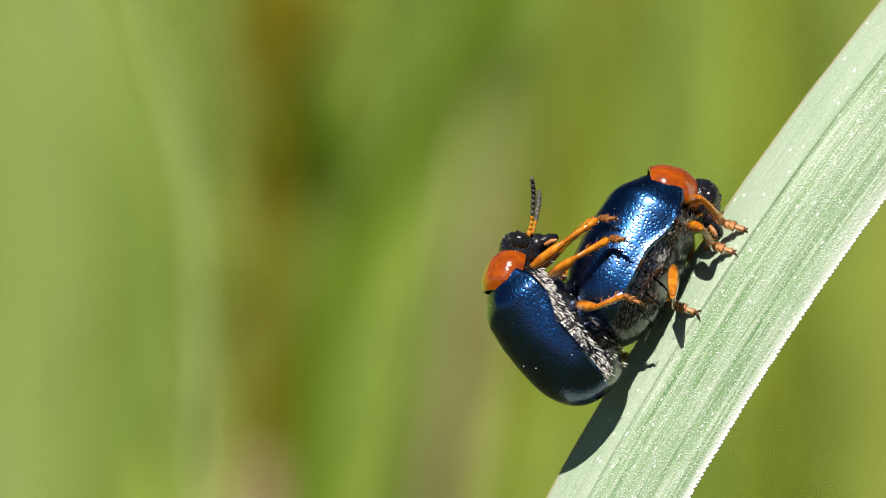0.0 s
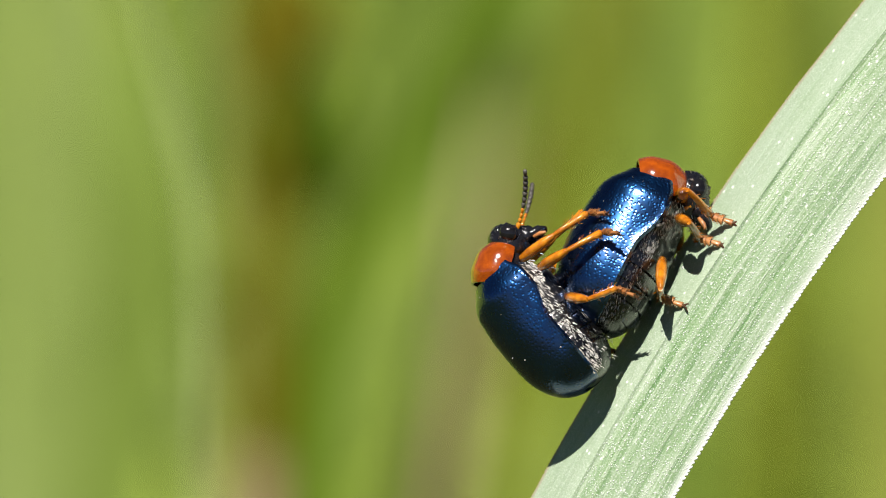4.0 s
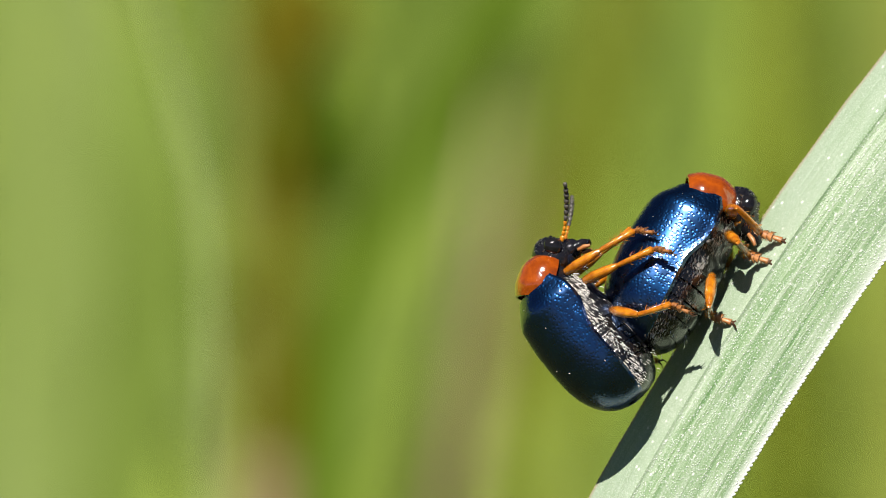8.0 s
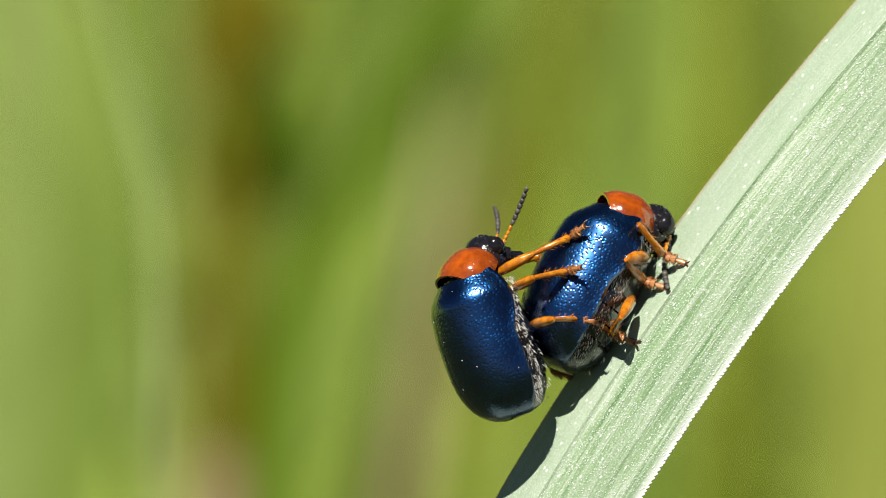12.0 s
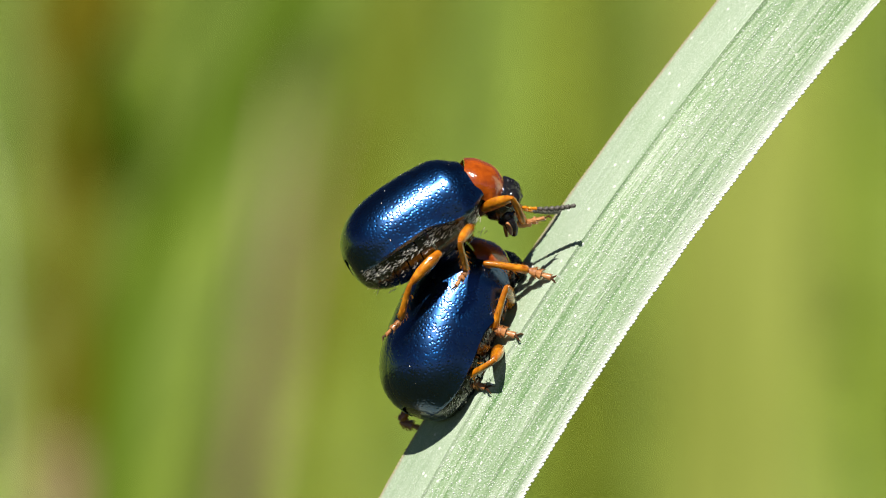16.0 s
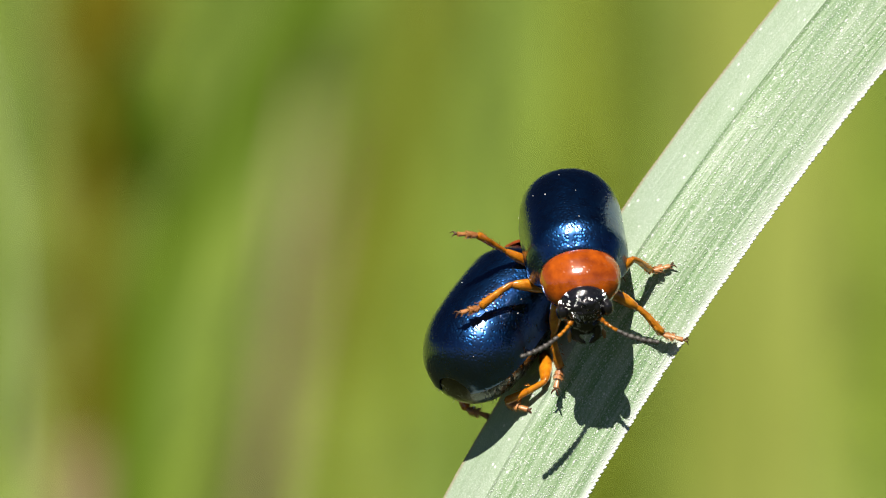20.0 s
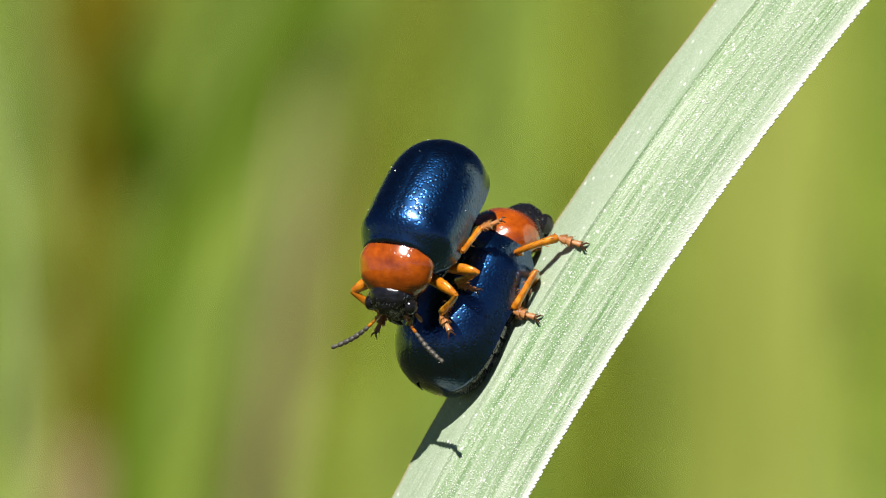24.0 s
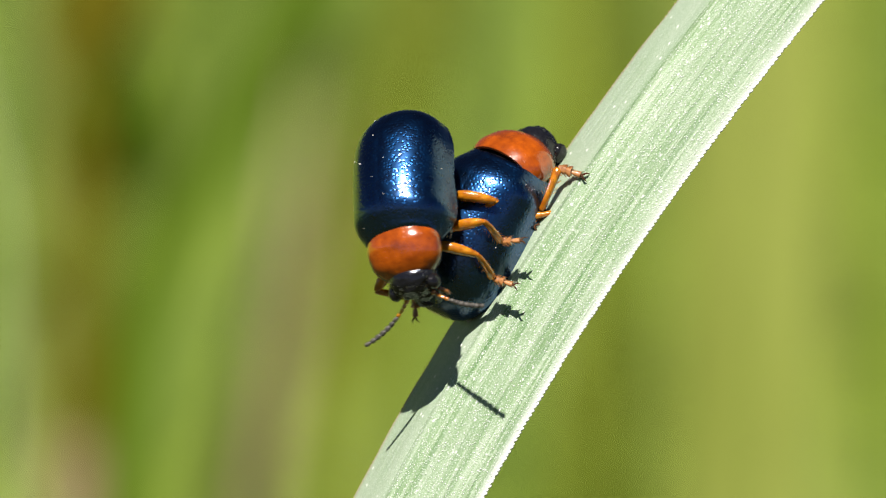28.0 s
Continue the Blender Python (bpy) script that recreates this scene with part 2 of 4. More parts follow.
def make_long_blade():
    root = tagged(new("tall_grass"), "long pale green folded grass blade with a whitish edge", "grass blade")
    bm = bmesh.new()
    uvl = bm.loops.layers.uv.new("UVMap")
    ws = [-300 + 12 * i for i in range(24)] + [-12 + 0.12 * i for i in range(240)] + [17 + 1.5 * i for i in range(23)]
    ss = [CREASE * i / 12 for i in range(12)] + [CREASE + (WIDE - CREASE) * i / 44 for i in range(45)]
    front, back = [], []
    for w in ws:
        row, under = [], []
        for i, s in enumerate(ss):
            vein = 0.006 * noise.noise((s * 9.0, 3.3, w * 0.02)) * min(1, 6 * s / WIDE, 6 * (1 - s / WIDE))
            vein += 0.018 * math.exp(-((s - 0.63) / 0.05) ** 2) - 0.012 * math.exp(-((s - 0.76) / 0.05) ** 2)
            wob = 0.012 * noise.noise((w * 0.9, s * 3, 1.0))
            edge = 0.03 * noise.noise((w * 1.3, 7.7, s)) if i in (0, len(ss) - 1) else 0
            row.append(bm.verts.new(blade_point(w, s + edge, vein + wob)))
            under.append(bm.verts.new(blade_point(w, s, -0.11)))
        front.append(row)
        back.append(under)
    for a in range(len(ws) - 1):
        for side, flip in ((front, False), (back, True)):
            for i in range(len(ss) - 1):
                q = [side[a][i], side[a][i + 1], side[a + 1][i + 1], side[a + 1][i]]
                f = bm.faces.new(q[::-1] if flip else q)
                for lp, (aa, ii) in zip(f.loops, [(a, i), (a, i + 1), (a + 1, i + 1), (a + 1, i)][::-1 if flip else 1]):
                    lp[uvl].uv = (ss[ii], ws[aa])
        for i in (0, len(ss) - 1):
            f = bm.faces.new((front[a][i], front[a + 1][i], back[a + 1][i], back[a][i]))
            for lp in f.loops:
                lp[uvl].uv = (ss[i], ws[a])
    part("blade", bm, BLADE, root)
    # a row of whitish beads along the outer margin, smaller ones along the inner
    for s, step, size in ((0.0, 0.075, 0.012), (WIDE, 0.078, 0.024)):
        bm = bmesh.new()
        rng = random.Random(int(s * 10))
        w = -10.0
        out = -1 if s == 0 else 1
        while w < 16:
            r = size * rng.uniform(0.75, 1.2)
            p = blade_point(w, s + out * rng.uniform(-0.2, 0.5) * size, 0.0)
            q = blade_point(w + 1.3 * r, s + out * 0.7 * r, 0.0)
            tube(bm, [p - (q - p) * 0.9, p - (q - p) * 0.4, p + (q - p) * 0.3, q], [0.4 * r, 0.9 * r, r, r * 0.35], 6)
            w += step * rng.uniform(0.8, 1.2)
        tagged(part("margin_beads", bm, MARGIN if s else STRAW, root, "whitish rough beads"), kind="stuff")
    return root


grass_blade = make_long_blade()


# ---- beetles ----
def body_width(u):
    """Half width and height of the hind body, u from the tail (0) to the shoulders (1)."""
    tail = (1 - (1 - min(u, 0.42) / 0.42) ** 2.5) ** (1 / 2.5)
    front = 1 - 0.26 * ease(0.82, 1.05, u) - 0.02 * ease(0.45, 0.75, u)
    return tail * front


def shell_at(u, share):
    """A point of the right wing case: u from tail to shoulder, share from the seam (0) to the side margin (1)."""
    f = body_width(u)
    hump = 1.0 - 0.09 * ease(0.62, 0.95, u) - 0.11 * ease(0.90, 1.02, u) - 0.05 * (1 - ease(0.0, 0.5, u))
    low = 94 + 15 * ease(0.52, 0.80, u) - 6 * ease(0.92, 1.0, u)
    a = radians(low) * share
    across = math.sin(min(a, math.pi / 2)) if a < math.pi / 2 else 1.0 - 0.5 * (1 - math.sin(a))
    z = -0.12 + f * hump * (abs(math.cos(a)) ** 0.86) * (1 if a < math.pi / 2 else -0.8)
    if u > 0.78:  # shoulder bump
        z += 0.025 * math.exp(-((a - 0.95) / 0.25) ** 2 - ((u - 0.9) / 0.06) ** 2)
    return -1.40 + 2.75 * u, 0.95 * f * across, z


def elytron(side, k):
    """One wing case: a curved shell from the seam to the folded side margin."""
    bm = bmesh.new()
    nu, nv = 48, 28
    rings = []
    for i in range(nu + 1):
        ro, ri = [], []
        for j in range(nv + 1):
            x, y, z = shell_at(0.012 + 0.988 * (i / nu), j / nv)
            seam = 0.006 * math.exp(-(j / 0.8) ** 2)
            rim = 0.020 * math.exp(-((nv - j) / 0.9) ** 2)
            ro.append((k * x, k * side * (0.0005 + y * (1 + rim)), k * (z - seam)))
            ri.append((k * (x + 0.01), k * side * (0.0005 + y * 0.95), k * (z - 0.05 - seam * 0.3)))
        rings.append(ro + ri[::-1])
    skin(bm, rings)
    return bm


def grains(k, seed):
    """Pale grains on the wing cases, white to stand in for glints of dust."""
    rng = random.Random(seed)
    bm = bmesh.new()
    for _ in range(11):
        x, y, z = shell_at(rng.uniform(0.06, 0.97), rng.uniform(0.05, 0.97))
        r = rng.uniform(0.006, 0.013)
        ball(bm, (k * x, k * y * rng.choice((-1, 1)), k * (z + 0.2 * r)), r, (rng.uniform(0.8, 1.5), rng.uniform(0.8, 1.5), 0.9), 6, 4)
    return bm


def sternite(i, k):
    """One of the five belly rings."""
    bm = bmesh.new()
    x0 = -1.37 + 0.29 * i
    rings = []
    for j in range(6):
        x = x0 + 0.32 * j / 5
        f = body_width(max(0.02, (x + 1.40) / 2.75)) * 0.92
        bulge = 1.0 + 0.025 * (1 - j / 5.0) - (0.05 if j == 5 else 0)
        if i == 0 and j == 0:
            bulge *= 0.6
        rings.append([(k * x, k * 0.93 * f * bulge * math.sin(q), k * (-0.14 + (0.62 if math.cos(q) > 0 else 0.76) * f * bulge * math.cos(q)))
                      for q in (2 * math.pi * a / 30 for a in range(30))])
    skin(bm, rings)
    return bm


def chest(k):
    bm = bmesh.new()
    rings = []
    for j in range(12):
        u = j / 11
        x = 0.0 + 1.22 * u
        wob = 0.03 * math.sin(u * 9)
        w = 0.80 * (1 - 0.20 * ease(0.6, 1, u))
        low = 0.72 + wob - 0.30 * ease(0.6, 1, u)
        rings.append([(k * x, k * w * math.sin(q), k * (-0.12 + (0.50 if math.cos(q) > 0 else low) * math.cos(q) * (0.9 + 0.1 * abs(math.cos(q)))))
                      for q in (2 * math.pi * a / 28 for a in range(28))])
    skin(bm, rings)
    return bm


HINGE = Vector((1.34, 0, 0.30))     # where the shield meets the wing cases, at the back
NAPE = Vector((0.60, 0, -0.37))     # from there to the head's joint


def shield(k):
    """The orange shield behind the head, as a thick arched shell that narrows forward."""
    bm = bmesh.new()
    outer, inner = [], []
    nu, nv = 22, 36
    for i in range(nu + 1):
        u = i / nu
        x = -0.04 + 0.76 * u
        r = (1 - max(0, (u - 0.60) / 0.40) ** 2.4 * 0.30) * (1 - 0.15 * (1 - ease(-0.15, 0.34, u)))
        w = (0.755 - 0.15 * u * u) * r
        h = (0.51 - 0.07 * u * u) * r
        drop = -0.30 - 0.09 * u * u
        ro, ri = [], []
        for j in range(nv + 1):
            a = radians(-124 + 248 * j / nv)
            bow = 0.06 * (1 - (j / nv * 2 - 1) ** 2)
            y, z = w * math.sin(a), h * math.cos(a) * (1.0 if abs(a) < math.pi / 2 else 0.9)
            rim = 1.025 if i == nu - 1 or j in (0, nv) else 1.0
            ro.append((x - bow * (1 - u), y * rim, z * rim + drop))
            ri.append((x - bow * (1 - u), y * 0.93, z * 0.93 - 0.01 + drop))
        outer.append(ro)
        inner.append(ri)
    skin(bm, [[(k * a, k * b, k * c) for a, b, c in o + q[::-1]] for o, q in zip(outer, inner)])
    return bm


def hairs(k, rng, count, spot, length):
    """Short pale hairs at spots on the skin."""
    bm = bmesh.new()
    for _ in range(count):
        p, nrm = spot(rng)
        d = (nrm * 0.22 + Vector((-0.8, rng.uniform(-0.35, 0.35), rng.uniform(-0.35, 0.15)))).normalized()
        q = p + d * length * rng.uniform(0.6, 1.3)
        tube(bm, [p * k, (p * 0.5 + q * 0.5 + nrm * 0.010) * k, q * k], [0.0055, 0.0050, 0.002], 3)
    return bm


LEGS = (  # name, hip (mm), femur, tibia, tarsus length
    ("front", (1.22, 0.36, -0.52), 0.80, 0.73, 0.40),
    ("middle", (0.85, 0.55, -0.68), 0.74, 0.72, 0.38),
    ("hind", (0.10, 0.62, -0.72), 0.80, 0.77, 0.40),
)


def femur_mesh(n, k):
    bm = bmesh.new()
    tube(bm, [(0, 0, 0), (0.05 * n, 0, 0), (0.3 * n, 0, 0.02), (0.65 * n, 0, 0.02), (0.93 * n, 0, 0), (n, 0, -0.01)],
         [0.065, 0.098, 0.128, 0.120, 0.08, 0.05], 12, 0.8)
    bmesh.ops.scale(bm, vec=(k, k, k), verts=bm.verts)
    return bm


def tibia_mesh(n, k):
    bm = bmesh.new()
    tube(bm, [(-0.02, 0, 0), (0.06 * n, 0, 0.01), (0.3 * n, 0, 0.025), (0.7 * n, 0, 0.012), (0.94 * n, 0, 0), (n, 0, 0)],
         [0.046, 0.060, 0.065, 0.078, 0.090, 0.055], 10, 0.85)
    rng = random.Random(int(n * 100))
    for _ in range(26):  # bristles
        x, q = rng.uniform(0.25, 0.98) * n, rng.uniform(0, 6.28)
        r = 0.075
        p = Vector((x, r * math.cos(q), r * math.sin(q)))
        tube(bm, [p, p + Vector((0.06, 0.05 * math.cos(q), 0.05 * math.sin(q)))], [0.006, 0.002], 3)
    bmesh.ops.scale(bm, vec=(k, k, k), verts=bm.verts)
    return bm


def tarsus_mesh(n, k, joint):
    """One of three padded joints, with its bristles."""
    bm = bmesh.new()
    a, b, r = ((0.0, 0.34, 0.065), (0.30, 0.58, 0.072), (0.54, 1.0, 0.045))[joint]
    tube(bm, [(a * n, 0, 0), ((a * 0.5 + b * 0.5) * n, 0, -0.01), (b * n * 0.97, 0, -0.012), (b * n, 0, -0.01)],
         [r * 0.5, r * 0.85, r, r * 0.5], 9, 1.35)
    rng = random.Random(3 + joint)
    for _ in range(14 if joint < 2 else 5):
        x, q = rng.uniform(a + 0.08, b) * n, rng.uniform(0, 6.28)
        p = Vector((x, 1.2 * r * math.cos(q), 0.85 * r * math.sin(q)))
        tube(bm, [p, p + Vector((0.05, 0.035 * math.cos(q), -0.03))], [0.006, 0.002], 3)
    bmesh.ops.scale(bm, vec=(k, k, k), verts=bm.verts)
    return bm


def claw_mesh(n, k):
    bm = bmesh.new()
    for y in (-1, 1):
        tube(bm, [(n, 0, -0.01), (n + 0.07, y * 0.05, 0.01), (n + 0.12, y * 0.075, -0.05)], [0.02, 0.016, 0.004], 6)
    bmesh.ops.scale(bm, vec=(k, k, k), verts=bm.verts)
    return bm


def feeler_mesh(k, first, last, side):
    """Joints of a feeler from number first to last of eleven."""
    bm = bmesh.new()
    p = Vector((0, 0, 0))
    d = Vector((0.92, side * 0.28, 0.18)).normalized()
    bendy = Vector((-0.03, side * 0.05, 0.02))
    for i in range(11):
        n = (0.16, 0.10, 0.11, 0.12, 0.13, 0.13, 0.13, 0.13, 0.13, 0.13, 0.15)[i] * 0.88
        r = (0.052, 0.04, 0.034, 0.036, 0.042, 0.048, 0.052, 0.053, 0.053, 0.050, 0.042)[i]
        q = p + d * n
        if first <= i <= last:
            tube(bm, [p * k, (p * 0.75 + q * 0.25) * k, (p * 0.2 + q * 0.8) * k, q * k], [r * 0.55 * k, r * 0.85 * k, r * k, r * 0.5 * k], 9)
        p = q
        d = (d + bendy).normalized()
    return bm


def make_beetle(name, k, label, fur):
    """Returns the beetle with its keyed parts: shield, head, feelers and the legs' joints."""
    root = tagged(new(name), label, "beetle")
    made = {"root": root, "k": k, "legs": {}}
    for side in (1, -1):
        part("wing_case", elytron(side, k), ELYTRA, root, "glossy dark blue dimpled wing case")
    for i in range(5):
        part("belly_ring", sternite(i, k), BELLY, root, "black belly ring with grey hairs")
    ch = part("chest", chest(k), CHEST, root, "black chest with silvery hairs")
    rng = random.Random(5)

    def on_chest(r):
        x = r.uniform(-1.25, 1.10)
        u = (x + 1.4) / 2.75
        edge = radians(94 + 15 * ease(0.52, 0.80, u))
        a = r.choice((-1, 1)) * (edge + r.uniform(0.0, 0.42) if r.random() < 0.88 else r.uniform(1.8, 3.1))
        f = 0.83 if x > 0 else 0.84 * body_width(max(0.02, u))
        return Vector((x, f * math.sin(a), -0.12 + 0.76 * f / 0.82 * math.cos(a))), Vector((0, math.sin(a), math.cos(a)))

    tagged(part("belly_hair", hairs(k, rng, 1000, on_chest, 0.070), fur, root, "fine pale hairs"), kind="stuff")
    # bright specks of glinting dust, made as small white balls
    tagged(part("glint_grains", grains(k, int(40 * k)), HAIR, root, "scattered pale grains"), kind="stuff")
    bm = bmesh.new()
    tri = [(1.36, -0.24), (1.36, 0.24), (0.98, 0.03), (0.98, -0.03)]
    rings = [[(k * (x + dx), k * y * s, k * (z + 0.53 - 0.15 * (x - 0.98) / 0.38)) for x, y in tri] for z, s, dx in ((-0.08, 1.05, 0), (0.035, 1, 0), (0.05, 0.8, -0.01))]
    skin(bm, rings)
    part("scutellum", bm, EYE, root, "small black triangle plate")
    sh = part("shield", shield(k), PRONOTUM, root, "glossy orange shield")
    bm = bmesh.new()
    ball(bm, (k * 0.32, 0, k * -0.45), k, (0.40, 0.56, 0.42), 24, 14)
    part("throat", bm, CHITIN, sh, "black underside")
    bm = bmesh.new()
    ball(bm, (k * 1.24, 0, k * -0.04), k, (0.36, 0.60, 0.44), 24, 14)
    part("neck", bm, CHITIN, root, "black neck")
    hd = part("head", head_mesh(k), CHITIN, root, "black head with a rough forehead")

    def on_face(r):
        a, b = r.gauss(0, 0.75), r.uniform(-0.25, 1.25)
        d = Vector((math.cos(a) * math.cos(b), math.sin(a) * math.cos(b), math.sin(b)))
        return Vector((0.14 + 0.385 * d.x, 0.465 * d.y, -0.02 + 0.435 * d.z)), d

    # silver hairs added to give the rough brow its white sun glints
    tagged(part("face_glint_hair", hairs(k, rng, 170, on_face, 0.055), SILVER, hd, "short silvery hairs"), kind="stuff")
    for side in (1, -1):
        bm = bmesh.new()
        ball(bm, (k * 0.30, side * k * 0.41, k * 0.06), k * 0.155, (1.0, 0.75, 1.15), 18, 12)
        part("eye", bm, EYE, hd, "shiny black eye")
        bm = bmesh.new()
        tube(bm, [(k * 0.50, side * k * 0.19, k * -0.28), (k * 0.64, side * k * 0.20, k * -0.37), (k * 0.72, side * k * 0.09, k * -0.44), (k * 0.74, side * k * 0.03, k * -0.46)],
             [k * 0.10, k * 0.085, k * 0.05, k * 0.015], 8)
        part("mandible", bm, CHITIN, hd, "black jaw")
        bm = bmesh.new()
        tube(bm, [(k * 0.48, side * k * 0.25, k * -0.36), (k * 0.58, side * k * 0.32, k * -0.44), (k * 0.65, side * k * 0.32, k * -0.52)], [k * 0.035, k * 0.045, k * 0.03], 7)
        part("palp", bm, TARSUS, hd, "small brown mouth feeler")
        at = Vector((0.44, side * 0.23, -0.02)) * k * MM
        fl = part("feeler", feeler_mesh(k, 0, 0, side), LEG, root, "amber feeler with dark joints")
        for joint in range(1, 11):
            part("feeler_joint", feeler_mesh(k, joint, joint, side), LEG if joint < 4 else FEELER, fl)
        made["feeler%d" % side] = (fl, at)
    made["shield"], made["head"] = sh, hd
    for lname, hip, fe, ti, ta in LEGS:
        for side in (1, -1):
            objs = [part("femur", femur_mesh(fe, k), LEG, root, "amber thigh"), part("tibia", tibia_mesh(ti, k), LEG, root, "amber shin"),
                    part("tarsus", tarsus_mesh(ta, k, 0), TARSUS, root, "rusty padded foot")]
            for joint in (1, 2):
                part("tarsus_joint", tarsus_mesh(ta, k, joint), TARSUS, objs[2])
            part("claw", claw_mesh(ta, k), CLAW, objs[2], "tiny dark claws")
            made["legs"][lname, side] = (objs, Vector((hip[0], side * hip[1], hip[2])) * k, fe * k, ti * k, ta * k)
    return made


def head_mesh(k):
    """The head with its rough brow, from its joint at the nape."""
    bm = bmesh.new()
    ball(bm, (k * 0.14, 0, k * -0.02), k, (0.38, 0.46, 0.43), 40, 28)
    ball(bm, (k * 0.42, 0, k * -0.22), k, (0.20, 0.29, 0.20), 26, 14)   # clypeus
    ball(bm, (k * 0.55, 0, k * -0.32), k, (0.09, 0.17, 0.08), 14, 8)    # lip
    for side in (1, -1):
        ball(bm, (k * 0.40, side * k * 0.23, k * 0.00), k, (0.09, 0.10, 0.09), 10, 7)   # feeler sockets
        ball(bm, (k * 0.38, side * k * 0.10, k * 0.16), k, (0.10, 0.11, 0.11), 12, 8)   # brow bumps
    for v in bm.verts:
        at = Vector(v.co) / k
        v.co += Vector((1, 0, 0.5)) * k * (0.040 * noise.noise(at * 7) + 0.045 * noise.noise(at * 15))
    return bm


lower = make_beetle("leaf_beetle", 1.20, "shiny blue leaf beetle with orange shield, clinging to the blade", SILVER)
upper = make_beetle("leaf_beetle", 1.07, "smaller blue leaf beetle with orange shield, riding on another beetle", HAIR)


# ---- meadow behind ----
def meadow_height(x, y):
    """Flat ground near, a grassy bank behind."""
    return 1.15 * ease(0.75, 3.2, y + 0.08 * math.sin(3 * x)) + 0.012 * math.sin(7 * x + 2) * math.sin(5 * y) * ease(0.3, 0.8, abs(y) + abs(x) * 0.3)


def make_ground():
    def axis(near, n):
        a = [near * i / n for i in range(n + 1)]
        while a[-1] < 3000:
            a.append(a[-1] * 1.6)
        return [-q for q in reversed(a[1:])] + a
    xs, ys = axis(3.0, 40), axis(4.0, 60)
    verts = [(x, y, meadow_height(x, y)) for y in ys for x in xs]
    k = len(xs)
    faces = [(j * k + i, j * k + i + 1, (j + 1) * k + i + 1, (j + 1) * k + i) for j in range(len(ys) - 1) for i in range(k - 1)]
    me = bpy.data.meshes.new("ground")
    me.from_pydata(verts, [], faces)
    me.polygons.foreach_set("use_smooth", [True] * len(faces))
    me.materials.append(TURF)
    return tagged(new("ground", me), "sunlit grassy ground rising to a bank", "ground", kind="structure")


make_ground()


def ribbon(bm, foot, tip, width, sag, rng, steps=14, thick=0.15):
    """A tapering, folded blade from foot to tip in metres."""
    foot, tip = Vector(foot), Vector(tip)
    side = Vector((1, rng.uniform(-0.4, 0.4), 0)).normalized()
    rings = []
    for i in range(steps + 1):
        u = i / steps
        p = foot.lerp(tip, u) + sag * math.sin(math.pi * u)
        w = width * 0.5 * (1 - 0.15 * (1 - u)) * (1 - max(0, (u - 0.6) / 0.4) ** 2 * 0.95)
        back = Vector((0, 1, 0)) * w * 0.35
        rings.append([p - side * w, p + back, p + side * w, p + back + Vector((0, thick * width, 0))])
    skin(bm, rings)


def reed(x, y, lean, width, height, mat, label):
    """A meadow plant whose leaf passes x (m) at the height of the eye, y metres behind."""
    rng = random.Random(int(1000 * x + 77 * y * 100))
    root = tagged(new("reed"), label, "reed", "meadow plants behind")
    h0 = meadow_height(x, y)
    foot = Vector((x - lean * (EYE_HEIGHT - h0), y, h0))
    tip = Vector((x + lean * (height - EYE_HEIGHT) * 1.15, y + 0.03, height))
    bm = bmesh.new()
    ribbon(bm, foot, tip, width, Vector((lean * -0.01, 0, 0)), rng)
    part("leaf", bm, mat, root, "", 1.0)
    bm = bmesh.new()
    low = foot.lerp(tip, 0.28)
    tube(bm, [foot, foot.lerp(low, 0.5) + Vector((0.001, 0, 0)), low], [width * 0.42, width * 0.36, width * 0.2], 8)
    part("sheath", bm, mat, root, "", 1.0)
    return root


BACK = (  # x at eye height (mm), distance behind (m), lean, width (mm), material, height (m)
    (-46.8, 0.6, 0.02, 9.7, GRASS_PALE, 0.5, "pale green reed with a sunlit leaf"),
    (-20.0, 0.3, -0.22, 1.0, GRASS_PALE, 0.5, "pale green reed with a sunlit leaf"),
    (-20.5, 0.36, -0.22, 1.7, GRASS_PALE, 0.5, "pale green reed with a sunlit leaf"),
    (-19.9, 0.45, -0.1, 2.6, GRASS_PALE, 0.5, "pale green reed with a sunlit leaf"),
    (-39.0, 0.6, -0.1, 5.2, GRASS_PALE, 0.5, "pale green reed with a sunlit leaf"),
    (-5.3, 0.45, 0.36, 3.6, GRASS, 0.5, "fresh green reed with a sunlit leaf"),
    (-2.8, 0.6, 0.4, 3.9, GRASS, 0.5, "fresh green reed with a sunlit leaf"),
    (1.6, 0.42, 0.16, 6.6, STRAW, 0.316, "dry straw-coloured reed with a withered leaf"),
    (5.4, 0.5, 0.2, 5.2, STRAW, 0.315, "dry straw-coloured reed with a withered leaf"),
    (7.5, 0.6, 0.3, 5.8, OLIVE, 0.5, "olive green reed with a dull leaf"),
    (14.0, 0.6, 0.1, 3.9, OLIVE, 0.5, "olive green reed with a dull leaf"),
    (27.5, 0.6, 0.1, 5.8, GRASS, 0.5, "fresh green reed with a sunlit leaf"),
    (39.2, 0.6, 0, 5.8, OLIVE, 0.5, "olive green reed with a dull leaf"),
    (40.7, 0.55, 0.02, 4.2, GRASS_DARK, 0.305, "deep green reed with a narrow leaf"),
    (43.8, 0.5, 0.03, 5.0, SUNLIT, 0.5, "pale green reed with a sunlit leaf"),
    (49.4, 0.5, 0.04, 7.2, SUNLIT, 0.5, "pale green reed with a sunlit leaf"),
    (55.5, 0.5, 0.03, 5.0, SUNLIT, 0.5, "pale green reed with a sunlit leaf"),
    (60.6, 0.36, 0, 5.6, STRAW, 0.5, "dry straw-coloured reed with a withered leaf"),
    (-47.0, 0.5, 0, 4.5, GRASS_PALE, 0.5, "pale green reed with a sunlit leaf"),
)
for x, y, lean, width, mat, height, label in BACK:
    reed(x * MM, y, lean, width * MM, height, mat, label)


